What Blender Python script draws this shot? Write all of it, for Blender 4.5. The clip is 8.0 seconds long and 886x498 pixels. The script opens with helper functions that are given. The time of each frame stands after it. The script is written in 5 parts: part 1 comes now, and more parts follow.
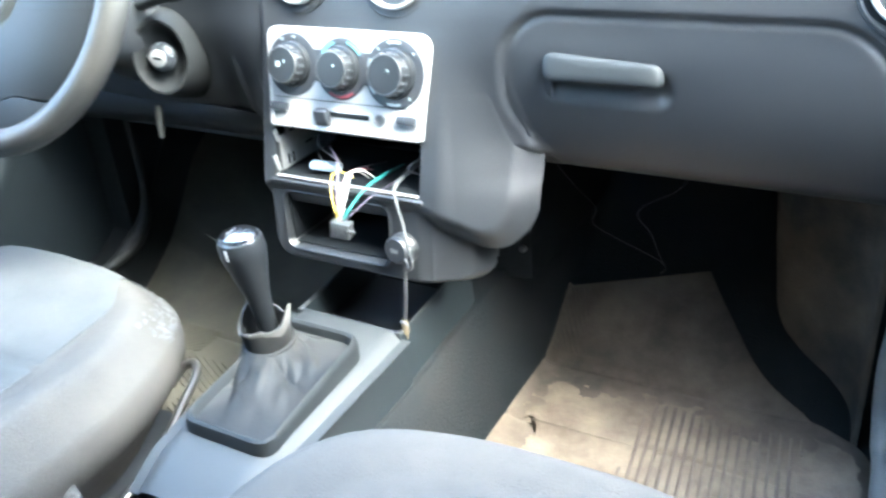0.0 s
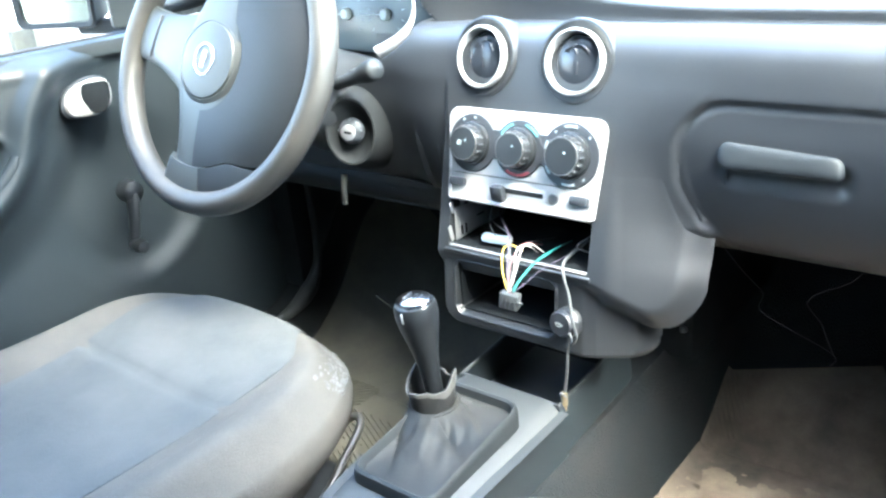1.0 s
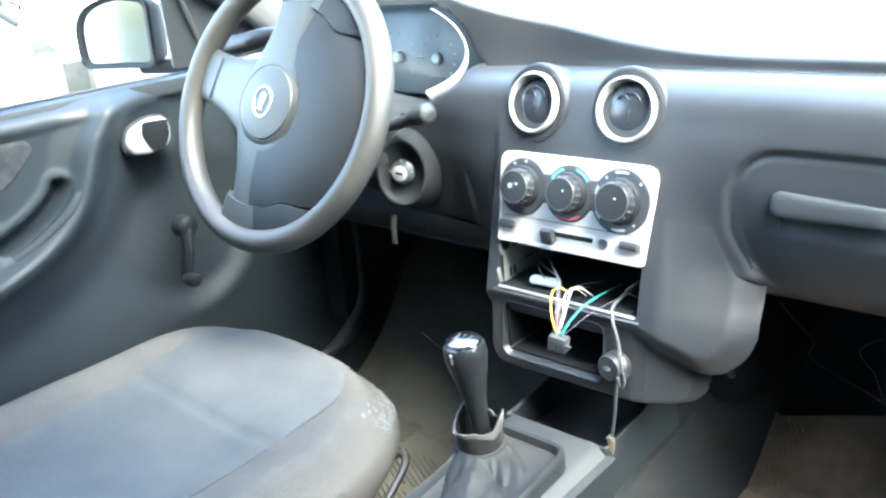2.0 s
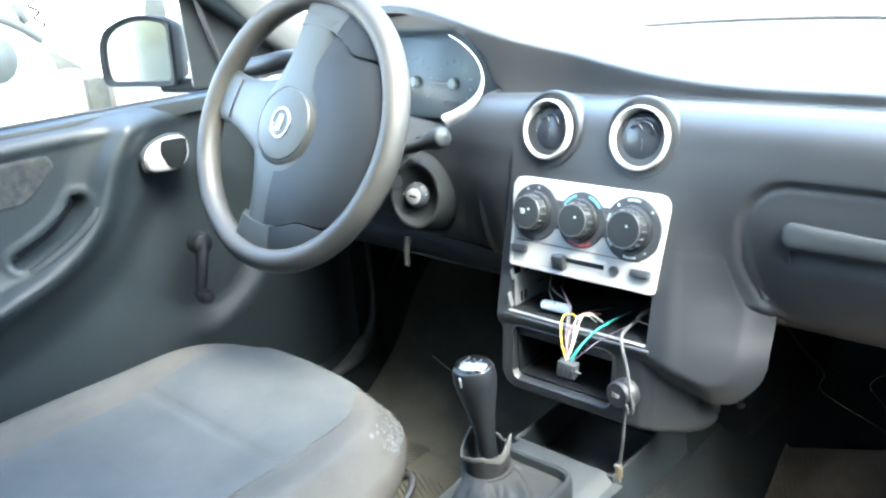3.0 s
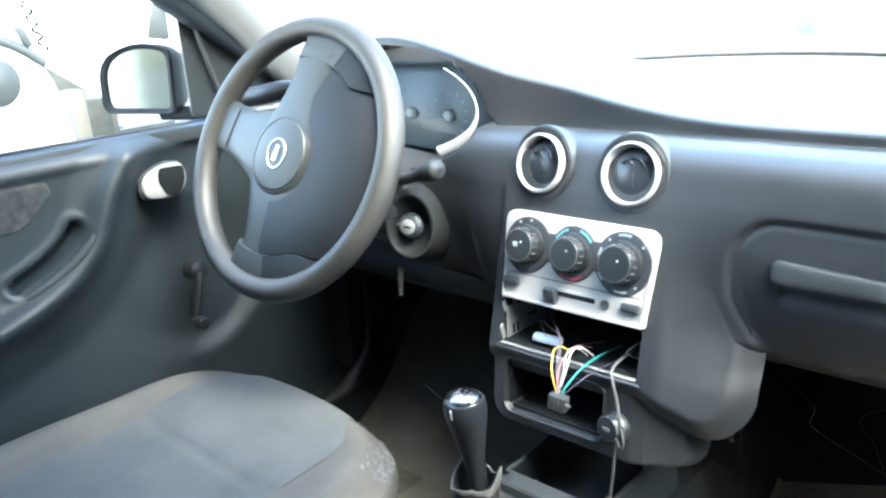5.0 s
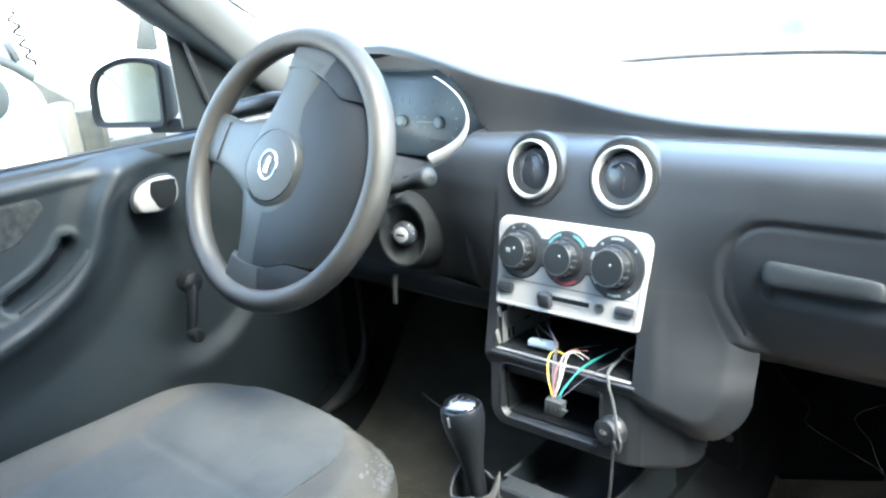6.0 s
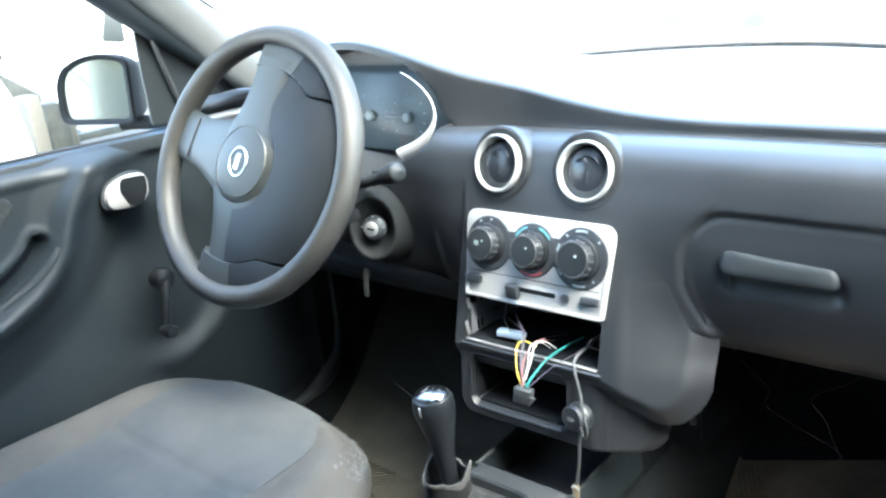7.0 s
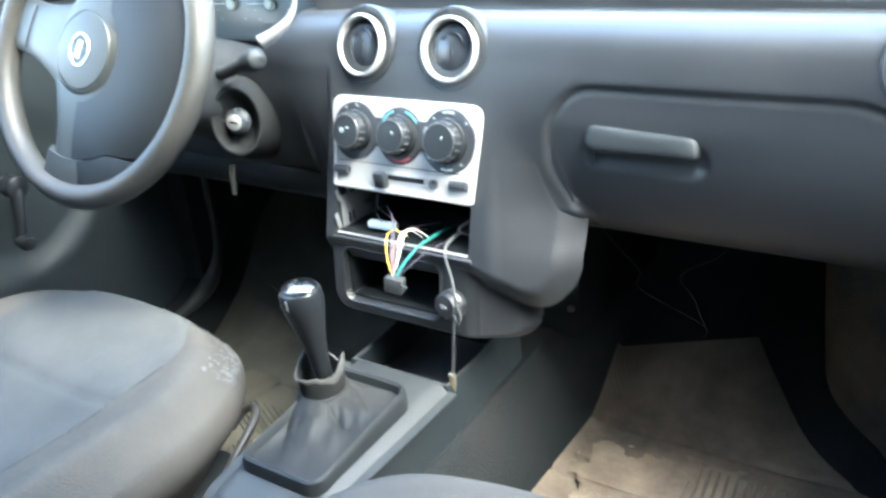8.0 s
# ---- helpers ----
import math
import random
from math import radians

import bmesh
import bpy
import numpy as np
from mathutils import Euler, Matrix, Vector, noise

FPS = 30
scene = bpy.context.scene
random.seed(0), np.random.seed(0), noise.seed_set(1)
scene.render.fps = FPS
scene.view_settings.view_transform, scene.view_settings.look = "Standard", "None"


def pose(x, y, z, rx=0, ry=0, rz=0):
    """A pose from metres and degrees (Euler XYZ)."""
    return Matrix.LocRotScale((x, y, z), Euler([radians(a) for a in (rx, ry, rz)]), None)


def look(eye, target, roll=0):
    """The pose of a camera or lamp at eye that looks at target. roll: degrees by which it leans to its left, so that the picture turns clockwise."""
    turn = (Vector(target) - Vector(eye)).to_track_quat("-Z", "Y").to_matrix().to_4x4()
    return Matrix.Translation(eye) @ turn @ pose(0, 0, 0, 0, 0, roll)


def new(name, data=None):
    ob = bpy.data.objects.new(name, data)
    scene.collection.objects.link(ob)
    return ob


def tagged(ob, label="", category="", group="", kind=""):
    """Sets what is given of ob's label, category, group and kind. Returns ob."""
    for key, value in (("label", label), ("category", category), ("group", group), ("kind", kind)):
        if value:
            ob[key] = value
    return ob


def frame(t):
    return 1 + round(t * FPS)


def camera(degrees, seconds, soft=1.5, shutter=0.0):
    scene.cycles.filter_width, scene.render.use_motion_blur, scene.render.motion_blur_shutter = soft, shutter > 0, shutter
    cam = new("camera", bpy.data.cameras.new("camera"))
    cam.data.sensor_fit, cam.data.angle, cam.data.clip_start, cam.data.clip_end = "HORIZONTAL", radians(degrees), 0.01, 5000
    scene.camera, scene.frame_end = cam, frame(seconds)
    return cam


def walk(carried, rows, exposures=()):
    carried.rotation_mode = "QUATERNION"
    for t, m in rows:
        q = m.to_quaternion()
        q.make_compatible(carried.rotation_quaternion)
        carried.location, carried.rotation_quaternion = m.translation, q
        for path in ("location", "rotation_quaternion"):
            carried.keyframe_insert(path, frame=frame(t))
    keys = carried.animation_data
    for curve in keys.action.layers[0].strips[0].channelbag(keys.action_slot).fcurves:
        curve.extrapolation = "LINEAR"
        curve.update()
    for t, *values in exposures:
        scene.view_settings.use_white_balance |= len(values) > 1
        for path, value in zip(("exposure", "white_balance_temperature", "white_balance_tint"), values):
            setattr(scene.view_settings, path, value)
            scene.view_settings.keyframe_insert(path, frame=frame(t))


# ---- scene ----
# The front of a small hatchback's cabin. x to the passenger side, y to the bonnet, z up from the sill height.
cam = camera(55.0, 8.0, soft=2.4, shutter=0.3)
PATH = [
    (0, (0.52, -0.665, 0.82), (-0.398, 0.846, -0.116), -5.0),
    (0.2, (0.519, -0.681, 0.832), (-0.481, 0.799, -0.068), -5.5),
    (0.5, (0.512, -0.697, 0.841), (-0.593, 0.739, -0.005), -5.8),
    (1, (0.514, -0.707, 0.846), (-0.7, 0.684, 0.076), -5.8),
    (1.5, (0.514, -0.711, 0.854), (-0.746, 0.661, 0.125), -5.7),
    (2, (0.509, -0.722, 0.863), (-0.782, 0.638, 0.169), -5.7),
    (2.2, (0.509, -0.727, 0.866), (-0.792, 0.631, 0.184), -5.7),
    (3.3, (0.515, -0.726, 0.867), (-0.813, 0.632, 0.239), -4.2),
    (3.5, (0.513, -0.724, 0.872), (-0.816, 0.636, 0.253), -3.9),
    (4, (0.519, -0.724, 0.877), (-0.811, 0.642, 0.271), -3.2),
    (4.5, (0.523, -0.724, 0.881), (-0.805, 0.647, 0.284), -3.1),
    (4.7, (0.522, -0.722, 0.876), (-0.807, 0.649, 0.282), -3.4),
    (5.8, (0.525, -0.723, 0.889), (-0.797, 0.653, 0.291), -5.1),
    (6, (0.524, -0.723, 0.884), (-0.796, 0.66, 0.297), -5.2),
    (6.5, (0.525, -0.724, 0.888), (-0.783, 0.668, 0.296), -5.7),
    (7, (0.54, -0.731, 0.895), (-0.73, 0.684, 0.277), -5.5),
    (7.2, (0.546, -0.731, 0.896), (-0.691, 0.699, 0.245), -5.5),
    (7.5, (0.553, -0.717, 0.876), (-0.637, 0.729, 0.174), -5.4),
    (7.8, (0.554, -0.708, 0.865), (-0.563, 0.764, 0.098), -5.2),
    (8, (0.561, -0.693, 0.841), (-0.511, 0.792, 0.039), -5.3),
]
EXPOSURES = [(t, stops + 0.43, 6050 - 120 * max(0.0, 1 - t), 0) for t, stops in ((0.0, 5.22), (1.0, 4.98), (2.0, 4.75), (3.5, 4.45), (4.5, 4.2), (6.5, 4.1), (7.0, 4.05), (7.5, 4.15), (8.0, 4.48))]
walk(cam, [(t, look(eye, target, roll)) for t, eye, target, roll in PATH], EXPOSURES)

# ---- world and sun ----
world = bpy.data.worlds.new("world")
scene.world = world
world.use_nodes = True
wn = world.node_tree.nodes
sky = wn.new("ShaderNodeTexSky")
sky.sky_type, sky.sun_disc = "NISHITA", False
sky.sun_elevation, sky.sun_rotation = radians(53), radians(103)
sky.air_density, sky.dust_density, sky.ozone_density = 1.2, 3.5, 1.0
wn["Background"].inputs["Strength"].default_value = 0.15
world.node_tree.links.new(sky.outputs["Color"], wn["Background"].inputs["Color"])

sun_data = bpy.data.lights.new("sun", "SUN")
sun_data.energy, sun_data.angle, sun_data.color = 0.42, radians(28), (1.0, 0.95, 0.88)
sun = new("sun", sun_data)
# hazy, from the passenger side
sun.matrix_world = look((2.6, -0.6, 3.6), (0, 0, 0))


# ---- materials ----
def material(name, base, rough=0.5, metal=0.0, tint=None, amount=0.35, coarse=9.0, fine=260.0, bump=0.15, depth=0.001, spec=0.5):
    """A surface with stains at a coarse scale, grain at a fine one, and fine relief."""
    m = bpy.data.materials.new(name)
    m.use_nodes = True
    n, link = m.node_tree.nodes, m.node_tree.links.new
    b = n["Principled BSDF"]
    b.inputs["Metallic"].default_value = metal
    b.inputs["Specular IOR Level"].default_value = spec
    co = n.new("ShaderNodeTexCoord")
    big, small = n.new("ShaderNodeTexNoise"), n.new("ShaderNodeTexNoise")
    big.inputs["Scale"].default_value, small.inputs["Scale"].default_value = coarse, fine
    big.inputs["Detail"].default_value, small.inputs["Detail"].default_value = 6.0, 3.0
    big.inputs["Roughness"].default_value = 0.62
    for tex in (big, small):
        link(co.outputs["Object"], tex.inputs["Vector"])
    ramp = n.new("ShaderNodeMapRange")
    ramp.inputs["From Min"].default_value, ramp.inputs["From Max"].default_value = 0.35, 0.68
    ramp.inputs["To Max"].default_value = amount
    link(big.outputs["Fac"], ramp.inputs["Value"])
    mix = n.new("ShaderNodeMix")
    mix.data_type = "RGBA"
    tint = tint or tuple(c * 0.7 for c in base)
    mix.inputs["A"].default_value, mix.inputs["B"].default_value = (*base, 1), (*tint, 1)
    link(ramp.outputs["Result"], mix.inputs["Factor"])
    grain = n.new("ShaderNodeMix")
    grain.data_type, grain.blend_type = "RGBA", "MULTIPLY"
    grain.inputs["Factor"].default_value = 0.35
    link(mix.outputs["Result"], grain.inputs["A"])
    link(small.outputs["Color"], grain.inputs["B"])
    gr = n.new("ShaderNodeMapRange")
    gr.inputs["To Min"].default_value, gr.inputs["To Max"].default_value = 0.75, 1.25
    link(small.outputs["Fac"], gr.inputs["Value"])
    link(gr.outputs["Result"], grain.inputs["B"])
    link(grain.outputs["Result"], b.inputs["Base Color"])
    rr = n.new("ShaderNodeMapRange")
    rr.inputs["To Min"].default_value, rr.inputs["To Max"].default_value = max(0.03, rough - 0.1), min(1.0, rough + 0.12)
    link(big.outputs["Fac"], rr.inputs["Value"])
    link(rr.outputs["Result"], b.inputs["Roughness"])
    if bump:
        bp = n.new("ShaderNodeBump")
        bp.inputs["Strength"].default_value, bp.inputs["Distance"].default_value = bump, depth
        link(small.outputs["Fac"], bp.inputs["Height"])
        link(bp.outputs["Normal"], b.inputs["Normal"])
    return m


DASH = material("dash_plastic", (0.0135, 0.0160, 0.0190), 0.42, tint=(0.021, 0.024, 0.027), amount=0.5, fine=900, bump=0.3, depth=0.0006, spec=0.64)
# dash plastic again, coloured pale for the daylight on the dusty top
DASH_TOP = material("dash_top_daylit_plastic", (0.16, 0.16, 0.155), 0.50, tint=(0.23, 0.225, 0.215), amount=0.8, coarse=14, fine=700, bump=0.2, depth=0.0006)
TRIM = material("door_plastic", (0.0115, 0.0165, 0.0200), 0.45, tint=(0.019, 0.025, 0.029), amount=0.5, fine=900, bump=0.3, depth=0.0006, spec=0.42)
DARK = material("black_plastic", (0.022, 0.026, 0.032), 0.42, tint=(0.035, 0.038, 0.042), fine=800, bump=0.15)
GLOSS = material("glossy_black_plastic", (0.018, 0.022, 0.028), 0.22, tint=(0.03, 0.034, 0.04), fine=800, bump=0.05)
STALK = material("matt_grey_plastic", (0.013, 0.0165, 0.019), 0.60, tint=(0.021, 0.025, 0.028), amount=0.5, fine=900, bump=0.3, depth=0.0006, spec=0.35)
KNOB = material("satin_black_plastic", (0.010, 0.012, 0.014), 0.34, tint=(0.016, 0.018, 0.020), fine=800, bump=0.1, spec=0.35)
# near-black: the heater box, and shade painted into slots, hollows and the bin
VOID = material("black_and_cavity_shade", (0.010, 0.012, 0.014), 0.85, bump=0, spec=0.08)
SILVER = material("silver_paint", (0.325, 0.335, 0.335), 0.34, metal=0.25, tint=(0.35, 0.35, 0.34), amount=0.4, coarse=30, fine=1400, bump=0.08, depth=0.0003)
CHROME = material("chrome", (0.85, 0.86, 0.87), 0.16, metal=1.0, tint=(0.7, 0.7, 0.7), coarse=60, fine=500, bump=0.05)
STEEL = material("zinc_sheet", (0.55, 0.57, 0.58), 0.38, metal=0.85, tint=(0.40, 0.40, 0.38), amount=0.6, coarse=40, fine=600, bump=0.1)
UNDER = material("felt_lining", (0.062, 0.070, 0.076), 0.95, tint=(0.09, 0.095, 0.098), amount=0.6, coarse=14, fine=400, bump=0.7, depth=0.002, spec=0.1)
DARK_STEEL = material("dark_steel", (0.16, 0.165, 0.17), 0.32, metal=0.8, tint=(0.09, 0.08, 0.07), amount=0.6, coarse=40, fine=500, bump=0.1)
PILLAR = material("pillar_plastic", (0.11, 0.118, 0.118), 0.45, tint=(0.15, 0.155, 0.152), amount=0.5, fine=900, bump=0.2, depth=0.0006)
RUBBER = material("wheel_skin", (0.0185, 0.0190, 0.0180), 0.50, tint=(0.038, 0.035, 0.030), amount=0.8, coarse=14, fine=1100, bump=0.35, depth=0.0006, spec=0.45)
HUB = material("hub_plastic", (0.0170, 0.0195, 0.0182), 0.48, tint=(0.0245, 0.0270, 0.0245), amount=0.4, fine=1000, bump=0.2, depth=0.0005)
PAD = material("airbag_cover", (0.0075, 0.0092, 0.011), 0.50, tint=(0.014, 0.0165, 0.019), amount=0.5, fine=1000, bump=0.2, depth=0.0005, spec=0.22)
CARPET = material("carpet", (0.013, 0.017, 0.020), 0.95, tint=(0.026, 0.026, 0.026), amount=0.6, coarse=12, fine=420, bump=0.9, depth=0.004, spec=0.15)
KICK = material("dusty_felt", (0.045, 0.047, 0.048), 0.95, tint=(0.20, 0.165, 0.125), amount=0.95, coarse=5, fine=380, bump=0.7, depth=0.003, spec=0.1)
MAT_TAN = material("dusty_rubber_mat", (0.058, 0.052, 0.047), 0.85, tint=(0.20, 0.165, 0.128), amount=1.0, coarse=6, fine=320, bump=0.5, depth=0.001, spec=0.2)
MUD = material("dried_mud", (0.225, 0.186, 0.144), 0.95, tint=(0.115, 0.096, 0.077), amount=1.0, coarse=14, fine=300, bump=0.6, depth=0.002, spec=0.1)
MAT_OLIVE = material("dusty_driver_mat", (0.034, 0.034, 0.028), 0.85, tint=(0.066, 0.062, 0.049), amount=0.8, coarse=11, fine=320, bump=0.5, depth=0.001, spec=0.2)
CLOTH_MID = material("seat_cloth_blue_grey", (0.050, 0.056, 0.059), 0.95, tint=(0.077, 0.080, 0.080), amount=0.8, coarse=8, fine=650, bump=0.7, depth=0.0012, spec=0.15)
CLOTH_EDGE = material("seat_cloth_grey", (0.056, 0.056, 0.054), 0.95, tint=(0.086, 0.081, 0.073), amount=0.9, coarse=7, fine=650, bump=0.7, depth=0.0012, spec=0.15)
DOOR_CLOTH = material("door_cloth", (0.022, 0.026, 0.029), 0.9, tint=(0.085, 0.084, 0.080), amount=0.7, coarse=48, fine=600, bump=0.6, depth=0.001, spec=0.2)
WORN = material("worn_lining", (0.120, 0.125, 0.127), 0.9, tint=(0.058, 0.061, 0.062), amount=1.0, coarse=95, fine=400, bump=0.9, depth=0.003, spec=0.1)
LEATHERETTE = material("boot_leatherette", (0.012, 0.014, 0.0155), 0.5, tint=(0.028, 0.028, 0.0275), amount=0.9, coarse=16, fine=500, bump=0.4, depth=0.001, spec=0.2)
BOOT_PALE = material("boot_lining", (0.095, 0.095, 0.092), 0.7, tint=(0.07, 0.07, 0.068), amount=0.8, coarse=30, fine=500, bump=0.5, depth=0.001)
CONSOLE = material("console_plastic", (0.023, 0.027, 0.029), 0.55, tint=(0.034, 0.037, 0.038), amount=0.6, coarse=15, fine=900, bump=0.3, depth=0.0006)
GAUGE = material("gauge_face", (0.020, 0.030, 0.033), 0.3, tint=(0.027, 0.037, 0.040), bump=0)
PALE = material("pale_print", (0.42, 0.44, 0.43), 0.5, bump=0)
FAINT = material("dim_print", (0.24, 0.29, 0.30), 0.5, bump=0)
BLUE_PRINT = material("cyan_print", (0.10, 0.28, 0.31), 0.5, bump=0)
RED_PRINT = material("red_print", (0.20, 0.035, 0.045), 0.5, bump=0)
WIRES = {
    "yellow": material("yellow_wire", (0.62, 0.43, 0.06), 0.45, bump=0), "white": material("white_wire", (0.42, 0.41, 0.39), 0.45, bump=0),
    "teal": material("teal_wire", (0.03, 0.19, 0.17), 0.45, bump=0), "violet": material("violet_wire", (0.085, 0.070, 0.105), 0.45, bump=0),
    "grey": material("grey_wire", (0.060, 0.065, 0.068), 0.45, bump=0), "red": material("maroon_wire", (0.32, 0.12, 0.12), 0.45, bump=0),
    "dim": material("dusty_black_wire", (0.040, 0.041, 0.044), 0.5, bump=0), "pale": material("pale_blue_plug", (0.30, 0.40, 0.50), 0.4, bump=0), "black": material("black_wire", (0.03, 0.03, 0.035), 0.45, bump=0)}
BRASS = material("dull_brass", (0.50, 0.42, 0.28), 0.35, metal=0.9, coarse=80, bump=0)
WHITE_PAINT = material("white_car_paint", (0.80, 0.81, 0.80), 0.28, tint=(0.70, 0.70, 0.68), amount=0.5, coarse=3, fine=300, bump=0.03)
HEADLINING = material("headlining", (0.16, 0.16, 0.155), 0.95, tint=(0.12, 0.12, 0.115), coarse=5, fine=500, bump=0.5)
CONCRETE = material("pale_concrete", (0.100, 0.096, 0.080), 0.9, tint=(0.075, 0.071, 0.060), amount=0.8, coarse=0.8, fine=30, bump=0.5, depth=0.01)
BLOCK = material("grey_block", (0.048, 0.052, 0.045), 0.9, tint=(0.020, 0.022, 0.020), amount=0.8, coarse=5, fine=90, bump=0.6, depth=0.004)
CORD = material("black_cord_rubber", (0.006, 0.007, 0.007), 0.8, bump=0, spec=0.1)
HOUSING = material("mirror_housing_plastic", (0.0085, 0.010, 0.011), 0.65, tint=(0.013, 0.015, 0.016), bump=0.1, spec=0.16)
SEAL = material("seal_rubber", (0.03, 0.032, 0.035), 0.6, bump=0.1)
YARD = material("trodden_earth", (0.068, 0.065, 0.053), 0.95, tint=(0.050, 0.047, 0.038), amount=0.8, coarse=0.8, fine=30, bump=0.5, depth=0.01)
GREY_GREEN = material("weathered_steel", (0.016, 0.021, 0.020), 0.6, tint=(0.008, 0.010, 0.010), amount=0.8, coarse=9, fine=120, bump=0.3)
MIRROR = material("mirror_silver", (0.165, 0.195, 0.188), 0.04, metal=1.0, tint=(0.15, 0.175, 0.17), amount=0.3, coarse=5, bump=0)


def glass_material(name, dust):
    """Clear glass under a film of dust, added to stand for veiling glare."""
    m = bpy.data.materials.new(name)
    m.use_nodes = True
    n, link = m.node_tree.nodes, m.node_tree.links.new
    out = n["Material Output"]
    n.remove(n["Principled BSDF"])
    clear, gloss, film, back = n.new("ShaderNodeBsdfTransparent"), n.new("ShaderNodeBsdfGlossy"), n.new("ShaderNodeBsdfDiffuse"), n.new("ShaderNodeBsdfTranslucent")
    clear.inputs["Color"].default_value = (0.93, 0.96, 0.95, 1)
    gloss.inputs["Roughness"].default_value = 0.02
    film.inputs["Color"].default_value = back.inputs["Color"].default_value = (0.85, 0.84, 0.80, 1)
    co, tex, mr = n.new("ShaderNodeTexCoord"), n.new("ShaderNodeTexNoise"), n.new("ShaderNodeMapRange")
    tex.inputs["Scale"].default_value, tex.inputs["Detail"].default_value = 5.0, 7.0
    mr.inputs["To Min"].default_value, mr.inputs["To Max"].default_value = dust * 0.7, dust * 1.3
    link(co.outputs["Object"], tex.inputs["Vector"])
    link(tex.outputs["Fac"], mr.inputs["Value"])
    dusty, a, b = n.new("ShaderNodeMixShader"), n.new("ShaderNodeMixShader"), n.new("ShaderNodeMixShader")
    dusty.inputs[0].default_value = 0.6
    link(film.outputs[0], dusty.inputs[1])
    link(back.outputs[0], dusty.inputs[2])
    link(mr.outputs["Result"], a.inputs[0])
    link(clear.outputs[0], a.inputs[1])
    link(dusty.outputs[0], a.inputs[2])
    fr = n.new("ShaderNodeFresnel")
    fr.inputs["IOR"].default_value = 1.3
    link(fr.outputs[0], b.inputs[0])
    link(a.outputs[0], b.inputs[1])
    link(gloss.outputs[0], b.inputs[2])
    link(b.outputs[0], out.inputs["Surface"])
    return m


WINDSCREEN = glass_material("glare_film_windscreen_glass", 0.035)


# ---- building helpers ----
def finish(name, bm, material_, sharp=38):
    bmesh.ops.recalc_face_normals(bm, faces=bm.faces)
    me = bpy.data.meshes.new(name)
    bm.to_mesh(me)
    bm.free()
    me.materials.append(material_)
    me.shade_smooth()
    me.set_sharp_from_angle(angle=radians(sharp))
    return new(name, me)


def thing(name, at, label, category, group="", kind=""):
    """An Empty at the thing's base, under which its parts stand."""
    ob = new(name)
    ob.location = at
    ob.empty_display_size = 0.05
    return tagged(ob, label, category, group, kind)


def origin_of(ob):
    v = Vector(ob.location)
    while ob.parent:
        ob = ob.parent
        v += Vector(ob.location)
    return v


def part(name, bm, material_, parent, label="", sharp=38):
    """One mesh under a thing or a part; bm is in world metres."""
    bmesh.ops.translate(bm, verts=bm.verts, vec=-origin_of(parent))
    ob = finish(name, bm, material_, sharp)
    ob.parent = parent
    return tagged(ob, label)


def solo(name, bm, material_, label, category, kind="", sharp=38, at=None):
    """A thing that is one mesh."""
    at = Vector(at) if at else Vector((0, 0, 0))
    bmesh.ops.translate(bm, verts=bm.verts, vec=-at)
    ob = finish(name, bm, material_, sharp)
    ob.location = at
    return tagged(ob, label, category, kind=kind)


def grid(fn, nu, nv, wrap=False, thick=0.0):
    """A sheet of points fn(u, v), u and v from 0 to 1; wrap closes u; thick gives it depth."""
    bm = bmesh.new()
    cols = nu if wrap else nu + 1
    vs = [[bm.verts.new(fn(i / nu, j / nv)) for j in range(nv + 1)] for i in range(cols)]
    for i in range(nu):
        a, b = vs[i], vs[(i + 1) % cols]
        for j in range(nv):
            bm.faces.new((a[j], b[j], b[j + 1], a[j + 1]))
    if thick:
        bmesh.ops.recalc_face_normals(bm, faces=bm.faces)
        bmesh.ops.solidify(bm, geom=bm.faces[:], thickness=thick)
    return bm


def loft(rings, caps=True):
    """Skin closed rings of equal length."""
    bm = bmesh.new()
    vs = [[bm.verts.new(p) for p in r] for r in rings]
    n = len(vs[0])
    for a, b in zip(vs, vs[1:]):
        for i in range(n):
            bm.faces.new((a[i], a[(i + 1) % n], b[(i + 1) % n], b[i]))
    if caps:
        bm.faces.new(vs[0])
        bm.faces.new(vs[-1])
    return bm


def spline(points, per=8):
    """Points on a smooth curve through the given ones."""
    p = [Vector(q) for q in points]
    p = [2 * p[0] - p[1]] + p + [2 * p[-1] - p[-2]]
    out = []
    for a, b, c, d in zip(p, p[1:], p[2:], p[3:]):
        for k in range(per):
            t = k / per
            out.append(0.5 * (2 * b + (c - a) * t + (2 * a - 5 * b + 4 * c - d) * t * t + (3 * b - a - 3 * c + d) * t ** 3))
    return out + [p[-2]]


def tube(points, radius, n=10, per=8, smooth=True, flat=1.0):
    """A round bar along a curve; radius may be a function of 0..1."""
    path = spline(points, per) if smooth else [Vector(q) for q in points]
    rings, side = [], None
    for i, q in enumerate(path):
        d = (path[min(i + 1, len(path) - 1)] - path[max(i - 1, 0)]).normalized()
        if side is None:
            side = d.orthogonal().normalized()
        side = (side - d * side.dot(d)).normalized()
        up = d.cross(side)
        r = radius(i / (len(path) - 1)) if callable(radius) else radius
        rings.append([q + (side * math.cos(a) + up * math.sin(a) * flat) * r for a in (2 * math.pi * k / n for k in range(n))])
    return loft(rings)


def lathe(profile, m, n=40, caps=True):
    """Turn (radius, height) pairs about the z axis of the pose m."""
    rings = [[m @ Vector((r * math.cos(a), r * math.sin(a), h)) for a in (2 * math.pi * k / n for k in range(n))] for r, h in profile]
    return loft(rings, caps)


